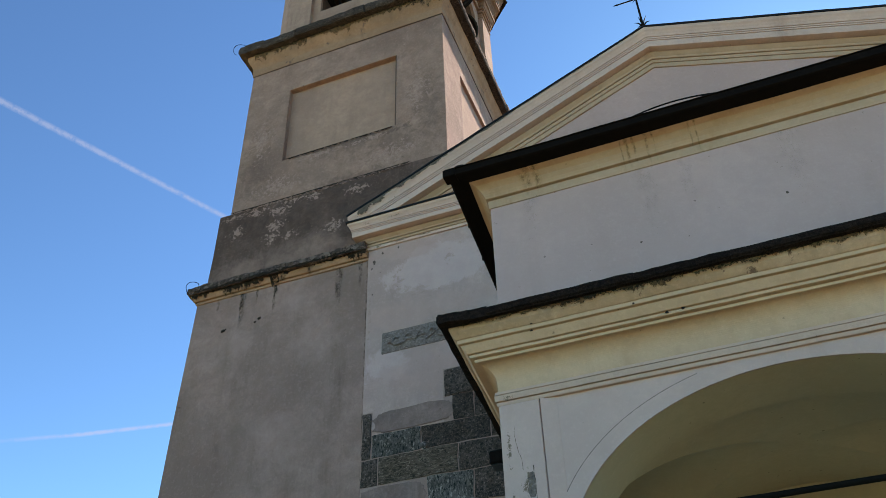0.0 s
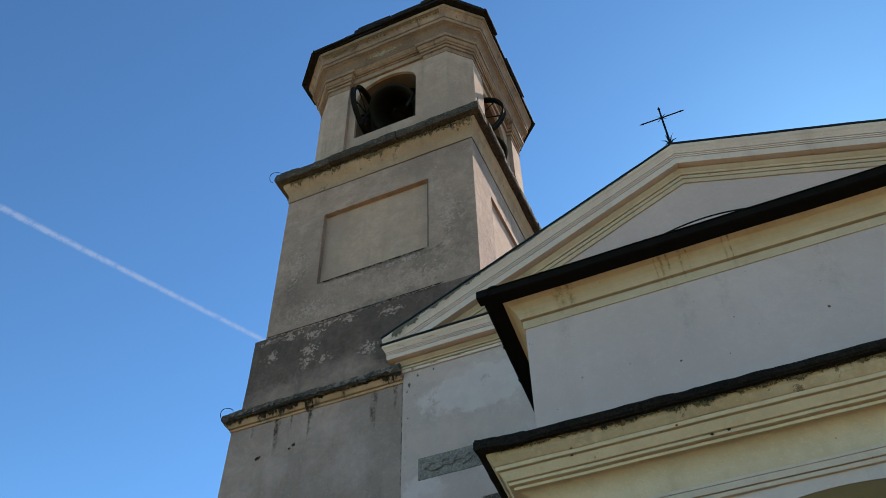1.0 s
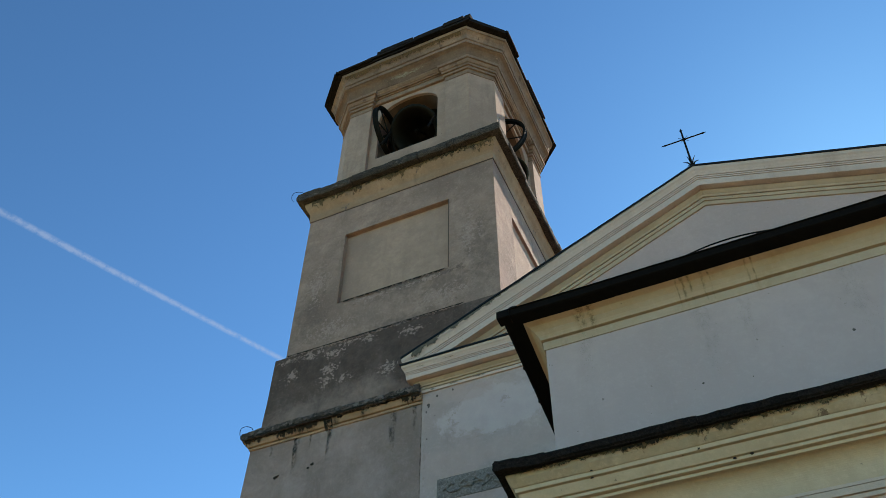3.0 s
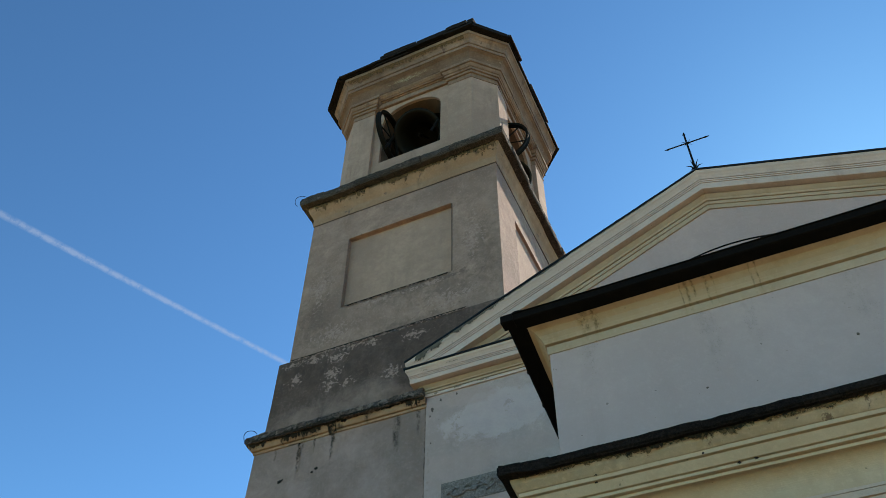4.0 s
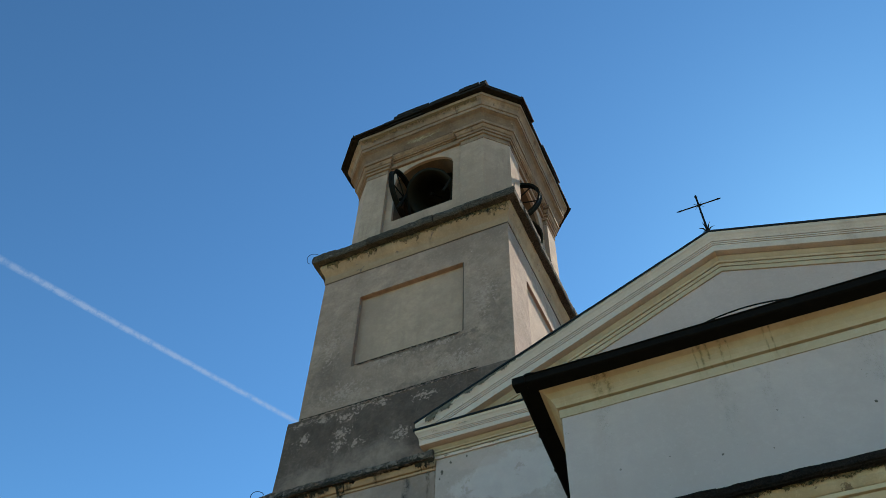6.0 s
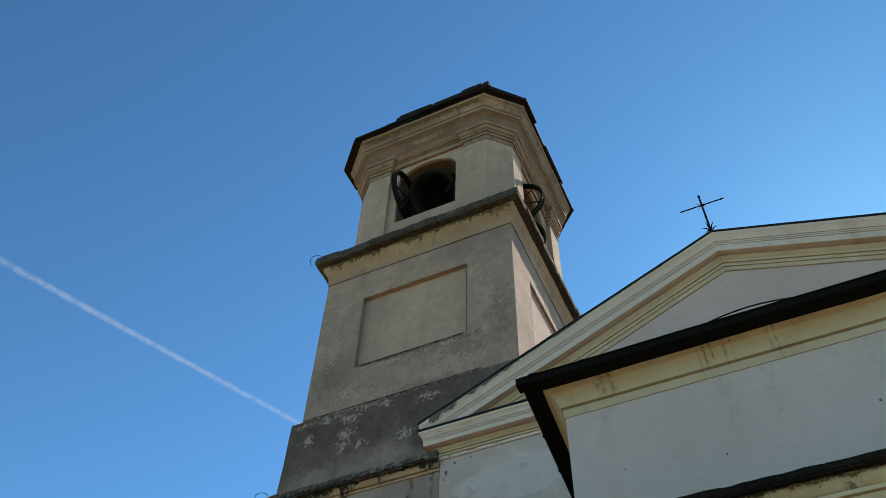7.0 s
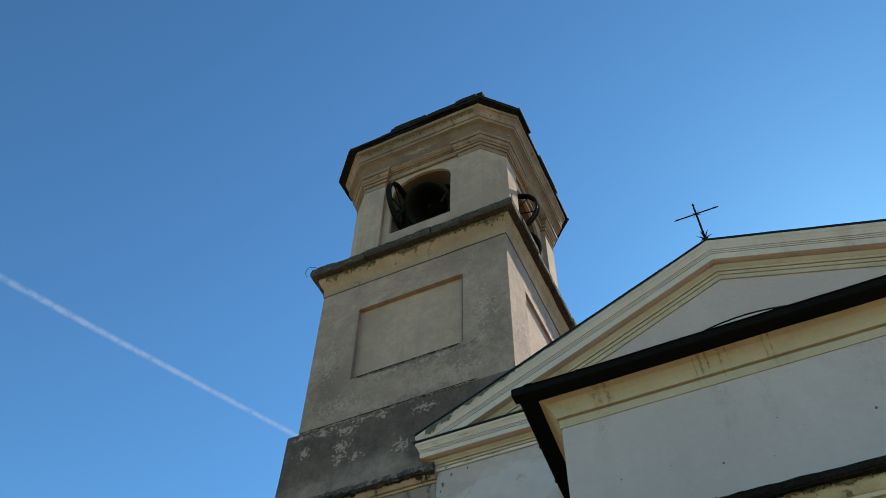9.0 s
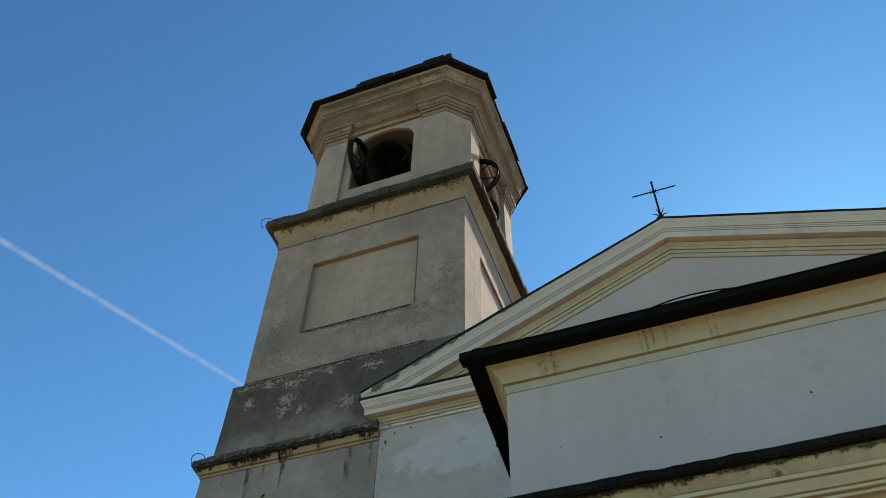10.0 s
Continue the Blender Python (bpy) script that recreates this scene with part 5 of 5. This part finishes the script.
wedge = lofted(bmesh.new(), [[Vector((x, y, z + EYE)) for x, y in ((-1.612, PY - 0.036), (-1.468, PY - 0.003), (-1.468, PY + 0.02), (-1.612, PY + 0.02))] for z in (-EYE, 0.0, 1.5, 3.655)])
part("pilaster_fillet", wedge, M_PORCH_WALL, porch, "narrow slanting strip beside the pilaster")
# crumbled upper edge of the porch cornice: brown stains, jagged paint edge, holes
edge_out = along(((4.36, 0.390), (4.335, 0.387), (4.30, 0.377), (4.262, 0.352), (4.242, 0.337), (4.236, 0.328)))


hung("brown_stain", porch, M_BROWNED, 4.352, edge_out, PY, ((0.5, 5.2, 0.09), (-1.10, 0.6, 0.115), (-0.45, 0.7, 0.115), (0.2, 0.8, 0.10), (1.5, 1.2, 0.11), (-1.9, 0.8, 0.10)), "browned stain below the ledge")
hung("black_crust", porch, M_CRUST, 4.354, edge_out, PY - 0.008, ((0.5, 5.4, 0.035), (-1.08, 0.35, 0.09), (-0.48, 0.5, 0.10), (0.3, 0.5, 0.05)), "black crust below the ledge")
for x, z, o, r in ((-1.55, 4.238, 0.332, 0.010), (-1.56, 4.185, 0.298, 0.010), (-0.36, 4.10, 0.232, 0.011), (-0.22, 4.108, 0.232, 0.012), (-0.62, 4.21, 0.320, 0.008)):
    part("chip", blob(x, PY - o, z, r * 1.4, 0.006, r, x * 3 + z), M_RUNHOLE, porch)
spots("chipped_paint", porch, M_CHIP, ((-1.9, 3.70, 0.3, 0.12),), PY - 0.056, "small chips in the paint")
# pits and pegs in the attic wall
for x, z, s in ((-0.465, 5.085, 0.012), (0.93, 5.24, 0.014), (-0.02, 5.02, 0.006), (0.47, 4.7, 0.008)):
    part("wall_pit", blob(x, PY, z, s, 0.005, s * 0.9, x + z), M_PEEL, porch)

# ---- floodlight beside the porch ----
lamp = thing("floodlight", (-2.30, 7.62, EYE + 3.5), "small black floodlight on the porch side wall", "lamp")
part("housing", box(-2.36, -2.20, 7.52, 7.72, 3.46, 3.60, 0.004, 1, 0.015), M_GUTTER, lamp)
part("lens", box(-2.345, -2.215, 7.54, 7.70, 3.45, 3.459), M_LENS, lamp)
part("bracket", rod([(-2.02, 7.62, EYE + 3.56), (-2.2, 7.62, EYE + 3.56), (-2.24, 7.62, EYE + 3.53)], 0.02, 8), M_GUTTER, lamp)

# ---- vapour trails far up in the sky ----
def vapour(name, ways, widths, strength, label):
    g = Graph(name + " vapour")
    uvn = g.t.nodes.new("ShaderNodeUVMap")
    sep = g.t.nodes.new("ShaderNodeSeparateXYZ")
    g.link(uvn.outputs[0], sep.inputs[0])
    across = g.math("SUBTRACT", 1.0, g.math("ABSOLUTE", g.math("SUBTRACT", g.math("MULTIPLY", sep.outputs[1], 2.0), 1.0), 0.0))
    puffs = g.noise(0.03, 8, 0.75)
    soft = g.ramp(g.math("MULTIPLY", across, g.ramp(puffs, 0.3, 0.7, 0.15, 1.5)), 0.05, 0.75)
    fade = g.math("MULTIPLY", g.ramp(sep.outputs[0], 0.0, 0.35), strength)
    fac = g.math("MULTIPLY", soft, fade)
    tr = g.t.nodes.new("ShaderNodeBsdfTransparent")
    em = g.t.nodes.new("ShaderNodeEmission")
    em.inputs[0].default_value = (0.26, 0.42, 0.62, 1)
    em.inputs[1].default_value = 1.0
    mx = g.t.nodes.new("ShaderNodeMixShader")
    g.link(fac, mx.inputs[0])
    g.link(tr.outputs[0], mx.inputs[1])
    g.link(em.outputs[0], mx.inputs[2])
    g.link(mx.outputs[0], g.t.nodes["Material Output"].inputs[0])
    pts = [Vector(w).normalized() * 3000 for w in ways]
    bm = bmesh.new()
    uv = bm.loops.layers.uv.new("UVMap")
    n = 60
    left, right = [], []
    span = len(pts) - 1
    for i in range(n + 1):
        s = i / n * span
        k = min(int(s), span - 1)
        p = pts[k].lerp(pts[k + 1], s - k).normalized() * 3000
        d = (pts[k + 1] - pts[k]).normalized()
        side = d.cross(p.normalized()).normalized()
        w = widths[0] + (widths[1] - widths[0]) * i / n
        left.append(bm.verts.new(p + side * w))
        right.append(bm.verts.new(p - side * w))
    for i in range(n):
        f = bm.faces.new((left[i], left[i + 1], right[i + 1], right[i]))
        for lp, (a, b) in zip(f.loops, ((i, 0), (i + 1, 0), (i + 1, 1), (i, 1))):
            lp[uv].uv = (a / n, b)
    ob = part(name, bm, g.m, None)
    ob.visible_shadow = False
    tagged(ob, label, "vapour trail", kind="structure")


vapour("vapour_trail", ((-0.73, 0.12, 0.672), (-0.6657, 0.3103, 0.6786), (-0.5916, 0.4516, 0.6679), (-0.4820, 0.6055, 0.6335), (-0.36, 0.73, 0.58)), (17, 9.5), 0.38,
       "long white vapour trail across the blue sky")
vapour("vapour_trail", ((-0.72, 0.57, 0.39), (-0.6443, 0.6412, 0.4169), (-0.5759, 0.6908, 0.4373), (-0.50, 0.735, 0.455)), (9, 9), 0.5,
       "short faint white vapour trail low in the sky")
